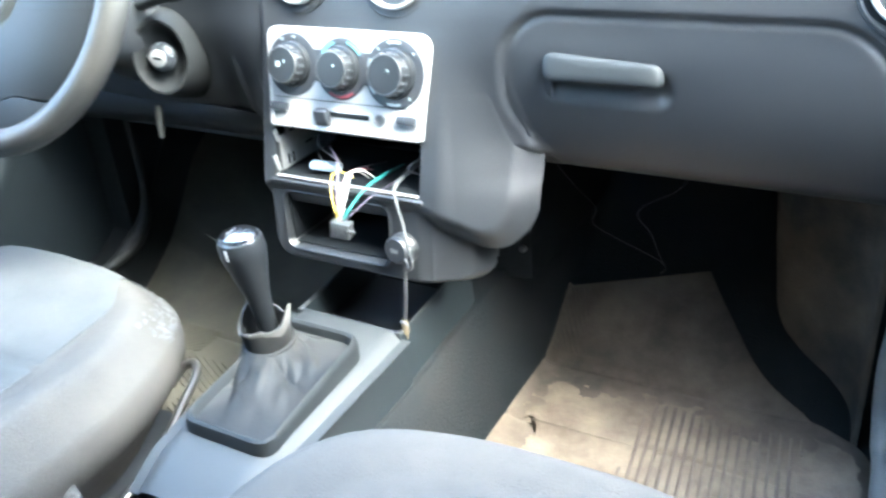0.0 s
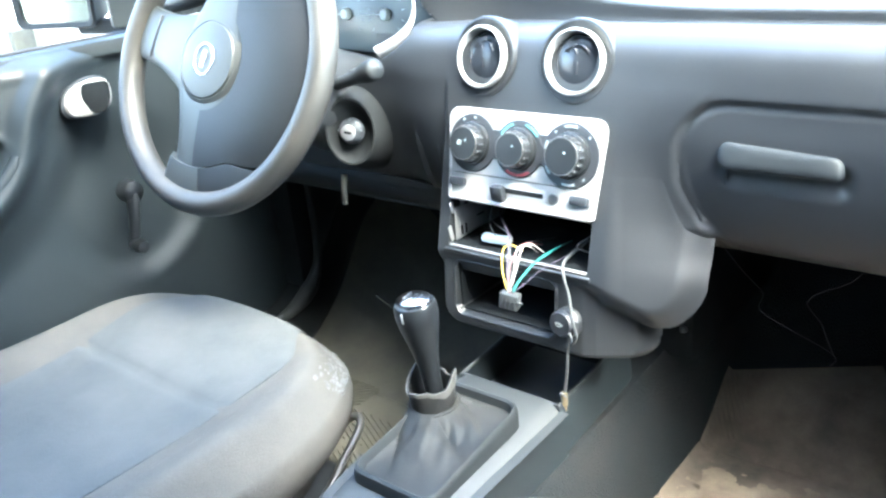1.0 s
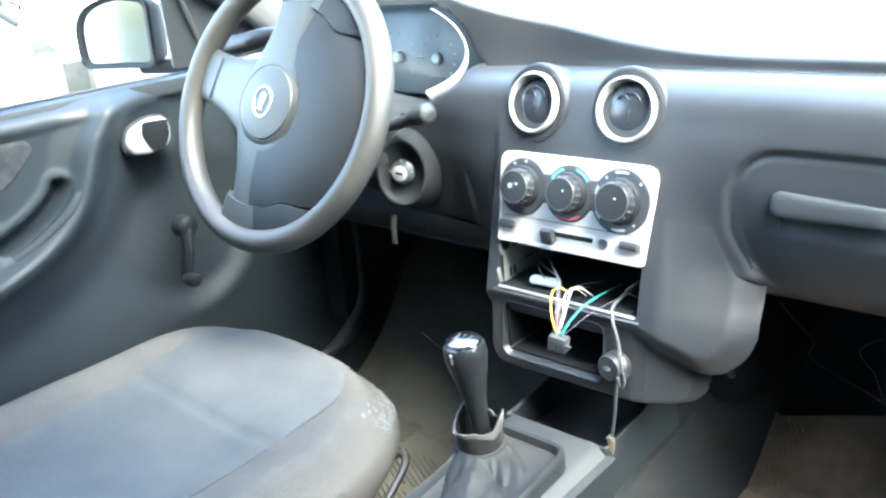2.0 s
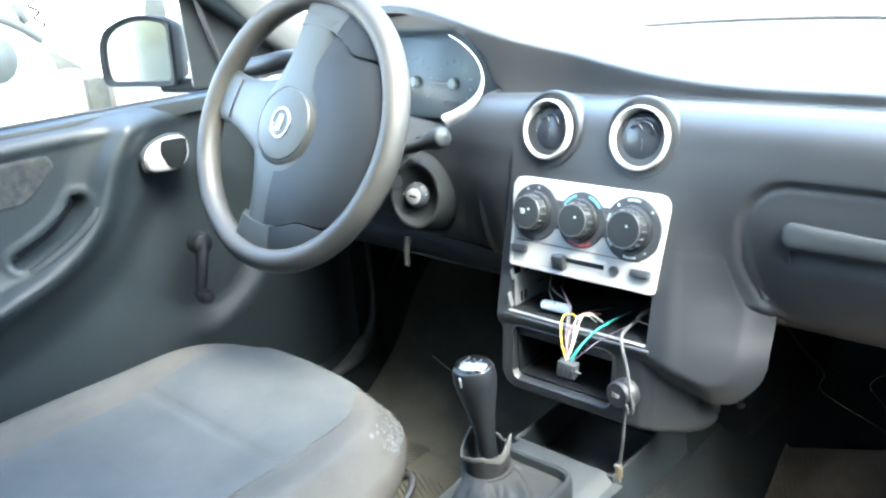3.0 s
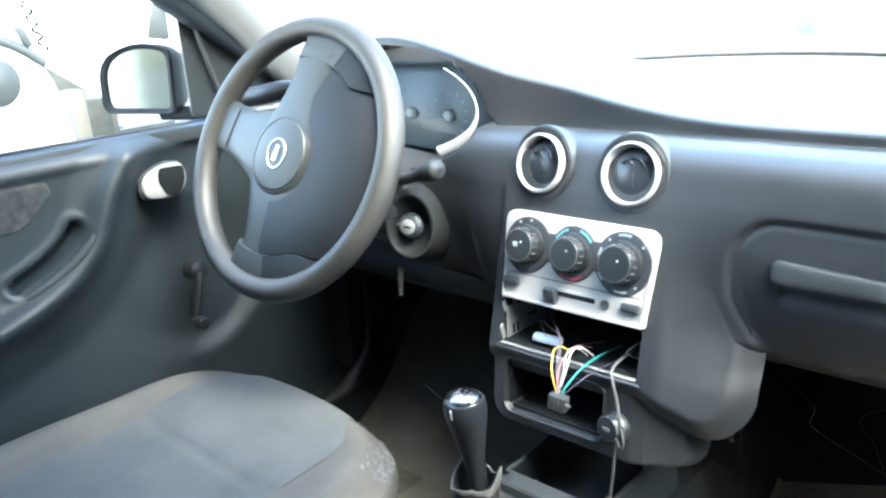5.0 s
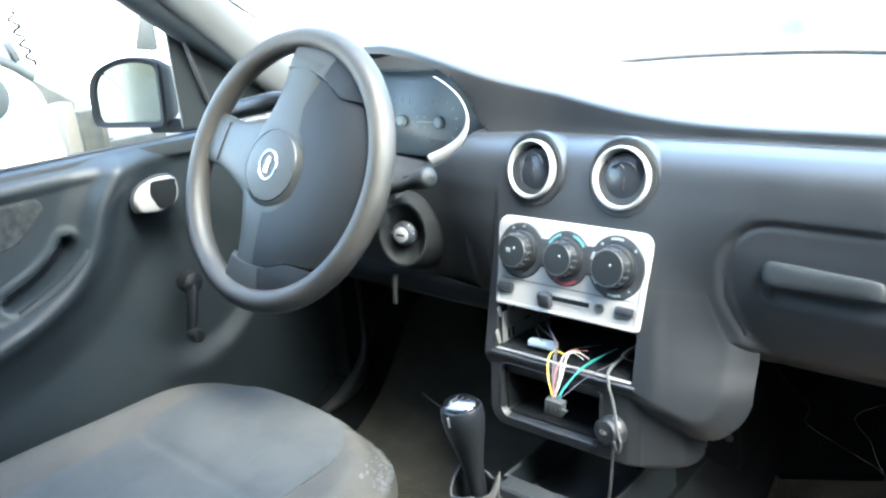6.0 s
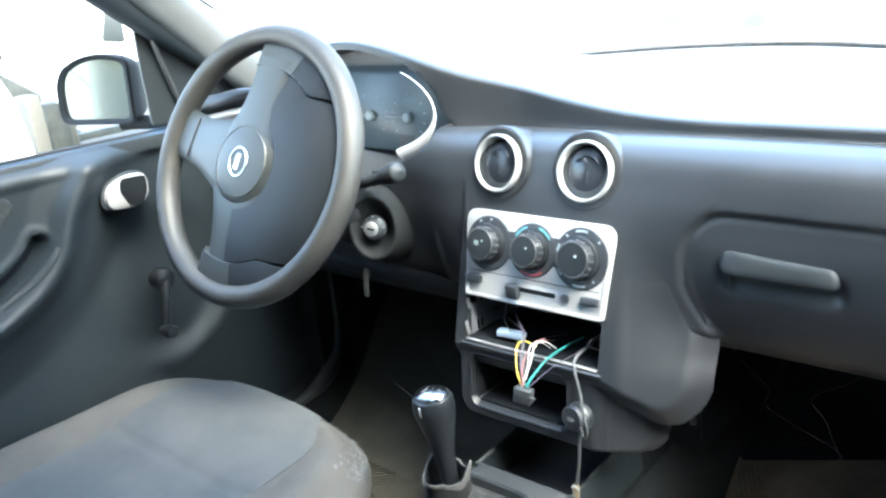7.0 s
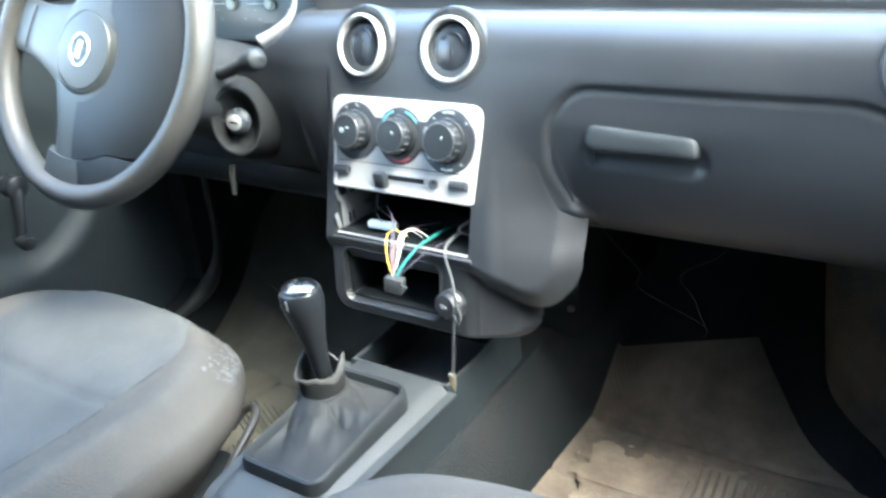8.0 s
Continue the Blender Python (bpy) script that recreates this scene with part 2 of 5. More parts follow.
def box(m, sx, sy, sz, bevel=0.003, seg=2):
    bm = bmesh.new()
    bmesh.ops.create_cube(bm, size=1, matrix=Matrix.Diagonal((sx, sy, sz, 1)))
    if bevel:
        bmesh.ops.bevel(bm, geom=bm.edges[:], offset=bevel, segments=seg, profile=0.5, affect="EDGES")
    bmesh.ops.transform(bm, matrix=m, verts=bm.verts)
    return bm


def rounded(points, radius, seg=5):
    """A polygon with its corners rounded."""
    out, n = [], len(points)
    for i in range(n):
        a, b, c = (Vector(points[k % n]) for k in (i - 1, i, i + 1))
        u, w = (a - b).normalized(), (c - b).normalized()
        r = radius[i] if isinstance(radius, (list, tuple)) else radius
        p, q = b + u * r, b + w * r
        for k in range(seg + 1):
            t = k / seg
            out.append((1 - t) ** 2 * p + 2 * t * (1 - t) * b + t * t * q)
    return out


def plate(outline, m, depth, bevel=0.001):
    """Push a flat outline up by depth along the z axis of m, with a rounded upper edge."""
    c = sum((Vector(p) for p in outline), Vector((0, 0))) / len(outline)
    def ring(inset, h):
        r = []
        for p in outline:
            d = Vector(p) - c
            r.append(m @ Vector((*(c + d * max(0.0, 1 - inset / max(d.length, 1e-6))), h)))
        return r
    return loft([ring(0, 0), ring(0, depth - bevel), ring(bevel * 0.3, depth - bevel * 0.3), ring(bevel, depth)])


def join(*meshes):
    """Several pieces of one part in one bmesh."""
    out = meshes[0]
    for other in meshes[1:]:
        me = bpy.data.meshes.new("tmp")
        other.to_mesh(me)
        other.free()
        out.from_mesh(me)
        bpy.data.meshes.remove(me)
    return out


def smooth01(a, b, x):
    t = min(1.0, max(0.0, (x - a) / (b - a)))
    return t * t * (3 - 2 * t)


def curve(rows, x):
    """Read a soft curve through (x, y) rows, with no ripples."""
    n = len(rows)
    slopes = [(rows[min(i + 1, n - 1)][1] - rows[max(i - 1, 0)][1]) / (rows[min(i + 1, n - 1)][0] - rows[max(i - 1, 0)][0]) for i in range(n)]
    x = min(rows[-1][0], max(rows[0][0], x))
    for i in range(n - 1):
        (a, p), (b, q) = rows[i], rows[i + 1]
        if x <= b:
            h = b - a
            t = (x - a) / h
            return (2 * t ** 3 - 3 * t * t + 1) * p + (t ** 3 - 2 * t * t + t) * h * slopes[i] + (3 * t * t - 2 * t ** 3) * q + (t ** 3 - t * t) * h * slopes[i + 1]
    return rows[-1][1]


def rect_distance(x, z, cx, cz, hx, hz, r):
    """Signed distance to a rectangle with round corners."""
    qx, qz = abs(x - cx) - hx + r, abs(z - cz) - hz + r
    return math.hypot(max(qx, 0), max(qz, 0)) + min(max(qx, qz), 0) - r


def frame_of(at, normal, up=(0, 0, 1)):
    """A pose at a point with z along the normal and y nearest to up."""
    z = Vector(normal).normalized()
    x = Vector(up).cross(z).normalized()
    y = z.cross(x)
    return Matrix(((x.x, y.x, z.x, at[0]), (x.y, y.y, z.y, at[1]), (x.z, y.z, z.z, at[2]), (0, 0, 0, 1)))


LEAN = radians(14)
FACING = (0, -math.cos(LEAN), math.sin(LEAN))      # the way in which the centre stack faces


def stack_y(z):
    """Depth of the centre stack's face at a height."""
    return (z - 0.46) * math.tan(LEAN)

# ---- shell: floor, walls, roof ----
def floor_height(x, y):
    z = 0.095
    tunnel = smooth01(0.155, 0.085, abs(x)) if x < 0 else smooth01(0.122, 0.078, x)
    z += tunnel * (0.135 + 0.03 * smooth01(-0.2, 0.3, y))
    z += 0.62 * max(0.0, y - 0.24) * smooth01(0.20, 0.34, y)          # toe board
    arch = smooth01(0.36, 0.60, abs(x)) * smooth01(0.12, 0.36, y) * (1.0 if x < 0 else 0.15)     # wheel arches
    z += arch * 0.14
    z += 0.07 * smooth01(0.59, 0.625, abs(x))                           # sill
    return z


floor = solo("floor", grid(lambda u, v: (-0.70 + 1.40 * u, -1.95 + 2.75 * v, floor_height(-0.70 + 1.40 * u, -1.95 + 2.75 * v)), 180, 330, thick=0.02),
             CARPET, "dark dusty carpet over the floor and tunnel of the car", "car floor", kind="structure")


# roof, with a pale lining
ceiling = solo("ceiling", grid(lambda u, v: (-0.66 + 1.32 * u, -1.97 + 1.66 * v, 1.20 + 0.035 * (1 - (2 * u - 1) ** 2) - 0.02 * (2 * v - 1) ** 2), 24, 24, thick=0.02),
               HEADLINING, "pale cloth headlining under the roof", "car roof", kind="structure")
bulkhead = solo("bulkhead", box(pose(0, 0.83, 0.38), 1.40, 0.03, 0.70, 0.005), UNDER, "dark felt-lined bulkhead ahead of the footwells", "car body", kind="structure")
wall_rear = solo("wall_rear", box(pose(0, -1.96, 0.65), 1.36, 0.04, 1.18, 0.01), TRIM, "dark trim at the back of the cabin", "car body", kind="structure")
wall_rear_left = solo("wall_rear_left", box(pose(-0.68, -1.42, 0.65), 0.06, 1.06, 1.16, 0.01), TRIM, "dark rear side trim, on the right extended to block light", "car body", kind="structure")
# unseen right wall runs far forward to block light from the passenger window
wall_right_blocker = solo("wall_right_blocker", box(pose(0.69, -1.13, 0.65), 0.06, 1.64, 1.16, 0.01), TRIM, "dark rear side trim, on the right extended to block light", "car body", kind="structure")
# the right pillar, out of view, is set forward to narrow the lit opening
for side, nm in ((-1, "pillar_left_middle"), (1, "pillar_right_blocker")):
    solo(nm, loft([[(side * x + side * dx, (-0.97 if side < 0 else -0.34) + dy, z) for dx, dy in ((-0.03, -0.06), (0.03, -0.06), (0.03, 0.06), (-0.03, 0.06))] for x, z in ((0.69, 0.10), (0.69, 0.70), (0.61, 1.22))]),
         TRIM, "dark trimmed middle pillar, the right one moved forward to block light", "car pillar", kind="structure")
solo("sill_right", loft([[(x, y, z) for x, z in ((0.60, 0.08), (0.605, 0.175), (0.63, 0.19), (0.68, 0.185), (0.70, 0.165), (0.70, 0.06))] for y in (-0.95, -0.3, 0.30)]),
     TRIM, "scuffed grey sill trim under the passenger door", "door sill", kind="structure")
solo("kick_panel_right", loft([[(x, y, z) for x, z in ((0.60, 0.15), (0.60, 0.60), (0.70, 0.62), (0.70, 0.12))] for y in (0.16, 0.22, 0.82)]),
     TRIM, "dark kick panel beside the passenger footwell", "car body", kind="structure")
ARCH = spline([(0.372, 0.44, 0), (0.390, 0.368, 0), (0.428, 0.326, 0), (0.474, 0.298, 0), (0.505, 0.270, 0), (0.518, 0.225, 0)], 6)


def arch_trim(u, v):
    """Carpeted wheel arch that closes the passenger footwell towards the door."""
    q = ARCH[min(len(ARCH) - 1, int(round(u * (len(ARCH) - 1))))]
    z = 0.10 + 0.36 * v
    ripple = 0.004 * noise.noise(Vector((q.x * 18, z * 11, 2.0)))
    return (q.x + 0.030 * (1 - v) ** 2 * (1 - u), q.y + ripple + 0.020 * math.sin(math.pi * v) * u, z)


solo("wheel_arch_trim", grid(arch_trim, 30, 30, thick=-0.006), KICK, "dark felt wheel arch trim smeared with tan dust", "car body", kind="structure")
solo("door_seal_right", tube([(0.548, 0.21, 0.47), (0.545, 0.205, 0.33), (0.541, 0.195, 0.24), (0.548, 0.16, 0.175), (0.556, 0.05, 0.16), (0.56, -0.6, 0.16)], 0.013, 12), PILLAR, "grey rubber seal round the passenger door", "door seal", kind="structure")
solo("kick_panel_left", loft([[(x, y, z) for x, z in ((-0.625, 0.12), (-0.625, 0.66), (-0.70, 0.66), (-0.70, 0.10))] for y in (0.20, 0.26, 0.82)]),
     TRIM, "dark kick panel beside the pedals", "car body", kind="structure")


def pillar(side):
    """Windscreen pillar: a tapered, rounded bar from the dashboard's end up to the roof."""
    pts = [(0.645, 0.33, 0.66), (0.635, 0.16, 0.765), (0.625, 0.02, 0.885), (0.605, -0.14, 1.02), (0.575, -0.30, 1.16), (0.555, -0.42, 1.21)]
    rings = []
    for i, q in enumerate(spline(pts, 6)):
        w = 0.042 - 0.006 * i / 30
        rings.append([(side * (q.x + 0.012 + 0.028 * math.cos(a)), q.y + w * math.sin(a) * 0.62, q.z + w * math.sin(a) * 0.78) for a in (2 * math.pi * k / 18 for k in range(18))])
    return loft(rings)


for side, nm in ((-1, "pillar_left_front"), (1, "pillar_right_front")):
    solo(nm, pillar(side), PILLAR, "smooth grey plastic windscreen pillar trim", "car pillar", kind="structure")


def screen_point(u, v):
    x = -0.60 + 1.20 * u
    bulge = 1 - (x / 0.62) ** 2
    y0, z0 = 0.26 + 0.42 * bulge, 0.722 + 0.012 * bulge
    y1, z1 = -0.36 + 0.06 * bulge, 1.215
    xx = x * (1 - 0.10 * v)
    return (xx, y0 + (y1 - y0) * v, z0 + (z1 - z0) * v + 0.05 * math.sin(math.pi * v) * (0.4 + 0.6 * bulge))


windscreen = solo("windscreen", grid(screen_point, 30, 16), WINDSCREEN, "dusty windscreen glass, its film added to stand for glare", "windscreen", kind="structure")
windscreen.visible_shadow = False
solo("windscreen_seal", tube([screen_point(k / 16, 0.0) for k in range(17)], 0.0024, 8, 3), SEAL, "thin dark rubber seal at the foot of the windscreen", "seal", kind="structure")

solo("windscreen_moulding", tube([(-0.565, 0.10, 0.840), (-0.560, 0.016, 0.893), (-0.535, -0.16, 1.02), (-0.51, -0.33, 1.14)], lambda t: 0.0012 + 0.004 * t, 8), SEAL, "dark moulding along the side of the windscreen", "seal", kind="structure")


# ---- dashboard ----
HOOD = [(-0.68, 0.722), (-0.54, 0.770), (-0.44, 0.805), (-0.355, 0.813), (-0.25, 0.792), (-0.153, 0.762), (-0.068, 0.7425), (0.02, 0.7255), (0.11, 0.7160), (0.25, 0.7135), (0.70, 0.7125)]
PROFILE = spline([(0, 0.72, 0.733), (0, 0.50, 0.721), (0, 0.30, 0.713), (0, 0.19, 0.713), (0, 0.160, 0.7130), (0, 0.1475, 0.7118), (0, 0.1432, 0.7085), (0, 0.142, 0.7005), (0, 0.128, 0.7015), (0, 0.098, 0.7040), (0, 0.072, 0.6995), (0, 0.056, 0.684),
                  (0, 0.047, 0.655), (0, 0.044, 0.632), (0, 0.041, 0.60), (0, 0.0445, 0.56), (0, 0.056, 0.52), (0, 0.073, 0.492), (0, 0.104, 0.475), (0, 0.17, 0.467), (0, 0.30, 0.462)], 14)
CREST = 0.711


def dash_point(x, s):
    """A point of the dashboard's skin: s runs from the windscreen over the crest and down the face."""
    i = min(len(PROFILE) - 1, int(round(s * (len(PROFILE) - 1))))
    y, z = PROFILE[i].y, PROFILE[i].z
    lift = curve(HOOD, x) - CREST
    if y > 0.30:
        w = smooth01(0.66, 0.24, y)
    else:                                   # full up to the edge of the hood, none on the ledge below it
        w = min(1.0, max(0.0, (98 - i) / 14))
    z += lift * w
    y -= 0.035 * smooth01(-0.08, -0.24, x) * smooth01(-0.66, -0.55, x) * smooth01(0.30, 0.16, y) * smooth01(0.085, 0.135, y)
    driver = smooth01(-0.12, -0.22, x)
    y += driver * 0.022 * smooth01(0.70, 0.55, z) * smooth01(0.2, 0.1, y)
    # hollow for the instruments
    if y < 0.16:
        low = smooth01(0.722, 0.690, z)
        d = ((x + 0.374 - 0.019 * low) / (0.168 + 0.014 * low)) ** 2 + ((z - 0.722) / 0.077) ** 2
        y += max(0.0, 0.165 - y) * smooth01(1.10, 0.94, d) * smooth01(lift + CREST - 0.004, lift + CREST - 0.018, z)
    return Vector((x, y, z))


FASCIA = sorted((p.z, p.y) for p in PROFILE if p.y < 0.12 and p.z < 0.683)


def fascia_y(z):
    """Depth of the dashboard's face at a height."""
    z = min(FASCIA[-1][0], max(FASCIA[0][0], z))
    for (a, p), (b, q) in zip(FASCIA, FASCIA[1:]):
        if z <= b:
            return p + (q - p) * (z - a) / max(1e-6, b - a)
    return FASCIA[-1][1]


SWEEP = [(0.38, 0.034), (0.45, 0.041), (0.49, 0.0485), (0.52, 0.0515), (0.56, 0.0440), (0.60, 0.0405), (0.632, 0.0437), (0.66, 0.0490)]
FLANK_END = [(0.39, 0.24), (0.46, 0.225), (0.485, 0.208), (0.517, 0.193), (0.558, 0.178), (0.596, 0.172), (0.623, 0.178), (0.66, 0.205)]


def swell(x, z):
    """Depth of the dashboard's face with the centre stack swelling softly out of it."""
    behind, y = fascia_y(z), stack_y(z) - 0.001
    flank = max(0.0, abs(x) - 0.1065)
    if x > 0:                               # one soft sweep from the face to the glovebox
        end = curve(FLANK_END, z) + 0.004
        t = min(1.0, flank / (end - 0.1065))
        y += (curve(SWEEP, z) - y) * (0.55 * t * smooth01(0, 0.22, t) + 0.45 * smooth01(0, 1, t)) + 1.6 * max(0.0, x - end)
    else:
        y += 2.2 * flank * smooth01(0, 0.012, flank)
    k = 0.008
    h = min(1.0, max(0.0, 0.5 + 0.5 * (behind - y) / k))
    return behind + (y - behind) * h - k * h * (1 - h)


def glove_distance(x, z):
    """Signed distance to the lid's outline, whose lower left corner is drawn in along the centre stack."""
    return rect_distance(x - 0.034 * smooth01(0.575, 0.480, z), z, 0.3425, 0.550, 0.170, 0.093, 0.048 + 0.020 * smooth01(0.36, 0.42, x))


def dash_skin(u, v):
    p = dash_point(-0.665 + 1.33 * u, v)
    if p.y < 0.12:
        part_of = smooth01(-0.16, -0.13, p.x) * smooth01(0.25, 0.21, p.x) * smooth01(0.492, 0.515, p.z) * smooth01(0.668, 0.632, p.z)
        if abs(p.x) < 0.098 and p.z < 0.605:      # behind the tower's own face
            part_of = 0.0
        p.y += (swell(p.x, p.z) - fascia_y(p.z)) * part_of
        d = glove_distance(p.x, p.z)
        p.y += (0.0026 * smooth01(0.005, -0.005, d) + 0.0024 * math.exp(-((d + 0.001) / 0.0038) ** 2)) * smooth01(0.465, 0.50, p.z)
        # scoop under the glovebox pull
        p.y += 0.007 * smooth01(0.008, -0.010, rect_distance(p.x, p.z, 0.2715, 0.579, 0.058, 0.013, 0.012))
    return p


dashboard = thing("dashboard", (0, 0.35, 0.46), "dark grey moulded dashboard, its dusty top coloured pale for daylight", "dashboard")
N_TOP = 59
# the top pad takes the pale colour that stands for sun on it
part("top_pad", grid(lambda u, v: dash_point(-0.665 + 1.33 * u, v * N_TOP / (len(PROFILE) - 1)), 120, N_TOP, thick=0.004), DASH_TOP, dashboard, "dusty top, its colour lightened to stand for daylight")
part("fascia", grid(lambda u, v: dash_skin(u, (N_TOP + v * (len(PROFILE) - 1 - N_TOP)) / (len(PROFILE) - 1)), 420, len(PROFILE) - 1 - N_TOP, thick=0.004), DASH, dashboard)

# glovebox pull
pull = rounded([(-0.058, -0.0160), (0.055, -0.0150), (0.053, 0.0055), (-0.058, 0.0110)], [0.013, 0.0095, 0.0095, 0.012], 7)
PULL = frame_of((0.2715, 0.047, 0.5970), (0, -1, 0.25))
dome = ((1.0, -0.006), (1.0, 0.0035), (0.985, 0.0060), (0.95, 0.0078), (0.88, 0.0094), (0.74, 0.0106), (0.45, 0.0114), (0.05, 0.0117))
part("glovebox_pull", loft([[PULL @ Vector((p.x * (0.35 + 0.65 * k) if k < 0.9 else p.x * (1 - 0.4 * (1 - k)), p.y * k, h)) for p in pull] for k, h in dome]), STALK, dashboard, "smooth rounded pull", sharp=60)


def stack_skin(u, v):
    """Centre stack: a tower that swells out of the dashboard, with soft flanks and a slot for a radio."""
    x, z = -0.175 + 0.395 * u, 0.392 + 0.258 * v
    y = swell(x, z) - 0.0004
    y += 0.010 * smooth01(-0.130, -0.150, x) + 0.004 * smooth01(0.555, 0.610, z) * smooth01(0.098, 0.110, abs(x)) + 0.004 * smooth01(0.605, 0.640, z)
    end = curve(FLANK_END, z)
    y += 0.004 * smooth01(end - 0.020, end, x) * smooth01(0.50, 0.53, z)
    y += 0.018 * smooth01(-0.020, 0.012, rect_distance(x, z + 0.032 * smooth01(0.09, 0.19, x), 0.0, 0.563, 0.198, 0.126, 0.052)) * (z < 0.52)
    slot = rect_distance(x, z, 0, 0.4885, 0.0925, 0.0265, 0.003)
    y += 0.15 * smooth01(0.0005, -0.0014, slot)
    return (x, y, z)


tower = grid(stack_skin, 300, 170)
bmesh.ops.delete(tower, geom=[q for q in tower.verts if q.co.z < 0.50 and rect_distance(q.co.x, q.co.z + 0.032 * smooth01(0.09, 0.19, q.co.x), 0.0, 0.563, 0.198, 0.126, 0.052) > 0.0075], context="VERTS")
bmesh.ops.recalc_face_normals(tower, faces=tower.faces)
bmesh.ops.solidify(tower, geom=tower.faces[:], thickness=0.003)
part("console_tower", tower, DASH, dashboard, "raised centre stack with an empty radio slot", sharp=45)
# back of the slot, its shade put into a near-black colour
part("radio_cavity", join(box(pose(0, 0.175, 0.488), 0.19, 0.01, 0.06, 0.001)), VOID, dashboard, "near-black back that stands for the shade in the radio slot")
part("slot_lip", box(pose(0, -0.0015, 0.4575, 14, 0, 0), 0.196, 0.006, 0.006, 0.0025), DASH, dashboard, "narrow lip under the radio slot")


def pod_distance(x, z):
    return rect_distance(x, z, 0.0185, 0.4160, 0.1275, 0.0560, 0.028 - 0.010 * smooth01(0.06, 0.12, x) * smooth01(0.42, 0.39, z))


def pod_skin(u, v):
    """Storage pod below the stack, open at the front."""
    x, z = -0.118 + 0.290 * u, 0.346 + 0.108 * v
    y = -0.004 + (z - 0.40) * 0.10
    d = pod_distance(x, z)
    y += 0.030 * smooth01(-0.010, 0.010, d) ** 1.5
    y += 0.60 * max(0.0, x - 0.102) + 0.006 * smooth01(0.085, 0.105, x)
    bin_ = rect_distance(x, z, -0.016, 0.4115, 0.068, 0.0325, 0.010)
    y += 0.13 * smooth01(0.0006, -0.0012, bin_) - 0.0018 * math.exp(-((bin_ - 0.0022) / 0.0014) ** 2)
    return (x, y, z)


pod = grid(pod_skin, 290, 110)
bmesh.ops.delete(pod, geom=[q for q in pod.verts if pod_distance(q.co.x, q.co.z) > 0.006], context="VERTS")
bmesh.ops.recalc_face_normals(pod, faces=pod.faces)
bmesh.ops.solidify(pod, geom=pod.faces[:], thickness=0.002)
part("storage_pod", pod, DASH, dashboard, "open storage bin in the lower dashboard", sharp=45)
# sheets added inside the bin, near-black in place of its shade
part("bin_shade", join(box(pose(-0.016, 0.062, 0.3806), 0.132, 0.118, 0.0014, 0.0004, 1), box(pose(-0.0828, 0.062, 0.4115), 0.0014, 0.118, 0.060, 0.0004, 1), box(pose(-0.016, 0.118, 0.4115), 0.132, 0.0014, 0.060, 0.0004, 1)), VOID, dashboard, "near-black sheets added for the shade in the storage bin")
# deep underside, so that the footwells stay dark
part("underside", box(pose(0.39, 0.44, 0.455), 0.42, 0.50, 0.02, 0.004), UNDER, dashboard)
part("underside", box(pose(-0.42, 0.42, 0.42), 0.44, 0.46, 0.02, 0.004), UNDER, dashboard)
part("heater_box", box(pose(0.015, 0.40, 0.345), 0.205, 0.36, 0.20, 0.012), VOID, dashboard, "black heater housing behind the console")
part("knee_panel", grid(lambda u, v: (-0.62 + 0.48 * u, 0.075 + 0.16 * v ** 2 + 0.02 * math.sin(3 * u), 0.50 - 0.10 * v), 24, 14, thick=0.004), STALK, dashboard)

# flush screw on the heater box
solo("screw", lathe([(0.0, 0.004), (0.004, 0.003), (0.005, 0.0), (0.005, -0.004)], frame_of((0.104, 0.2185, 0.296), (0, -1, 0)), 14), DARK_STEEL, "small bright screw head on the heater housing", "screw")


# ---- round air vents ----
def air_vent(x, y, z, label, turn=0.0):
    v = thing("air_vent", (x, y, z), label, "air vent", "round vents on the dashboard")
    m = frame_of((x, y, z), (math.sin(turn), FACING[1], FACING[2]))
    part("housing", lathe([(0.0400, -0.060), (0.0430, -0.030), (0.0447, -0.012), (0.0447, -0.002), (0.0436, 0.0022), (0.0412, 0.0030), (0.0385, 0.0012), (0.0355, 0.000), (0.025, -0.014), (0.0, -0.014)], m, 56), DASH, v)
    part("ring", lathe([(0.0342, 0.000), (0.0342, 0.0075), (0.0332, 0.0092), (0.0316, 0.0094), (0.0308, 0.0078), (0.0288, -0.003), (0.0288, -0.006), (0.0338, -0.006)], m, 56, caps=False), SILVER, v, "silver painted ring")
    part("ball", lathe([(0.0289, -0.006), (0.0285, -0.0025), (0.0264, 0.0005), (0.020, 0.0034), (0.010, 0.0050), (0.0, 0.0056)], m, 44), GLOSS, v, "glossy black swivelling ball")
    for dx, dy, r in ((-0.005, 0.006, 0.008), (0.004, 0.003, 0.014)):
        part("fin", tube([m @ Vector((dx + r * math.cos(a), dy + r * math.sin(a), 0.0052)) for a in (0.3, 0.9, 1.5, 2.1, 2.7)], 0.0009, 6, 4), GLOSS, v)
    part("vane", box(m @ pose(0.004, -0.006, 0.0045), 0.0008, 0.013, 0.003, 0.0003, 1), KNOB, v)
    return v


air_vent(-0.0605, 0.0535, 0.6740, "round vent with a silver ring and black ball, beside the column", -0.10)
air_vent(0.0572, 0.0535, 0.6732, "silver-ringed round vent with a black ball above the heater controls")
air_vent(0.507, 0.0540, 0.6765, "round vent with a silver ring at the dashboard's end")


# ---- heater control panel ----
def stack_pose(x, z, out=0.0):
    return frame_of((x, stack_y(z) - 0.001 + FACING[1] * out, z + FACING[2] * out), FACING)


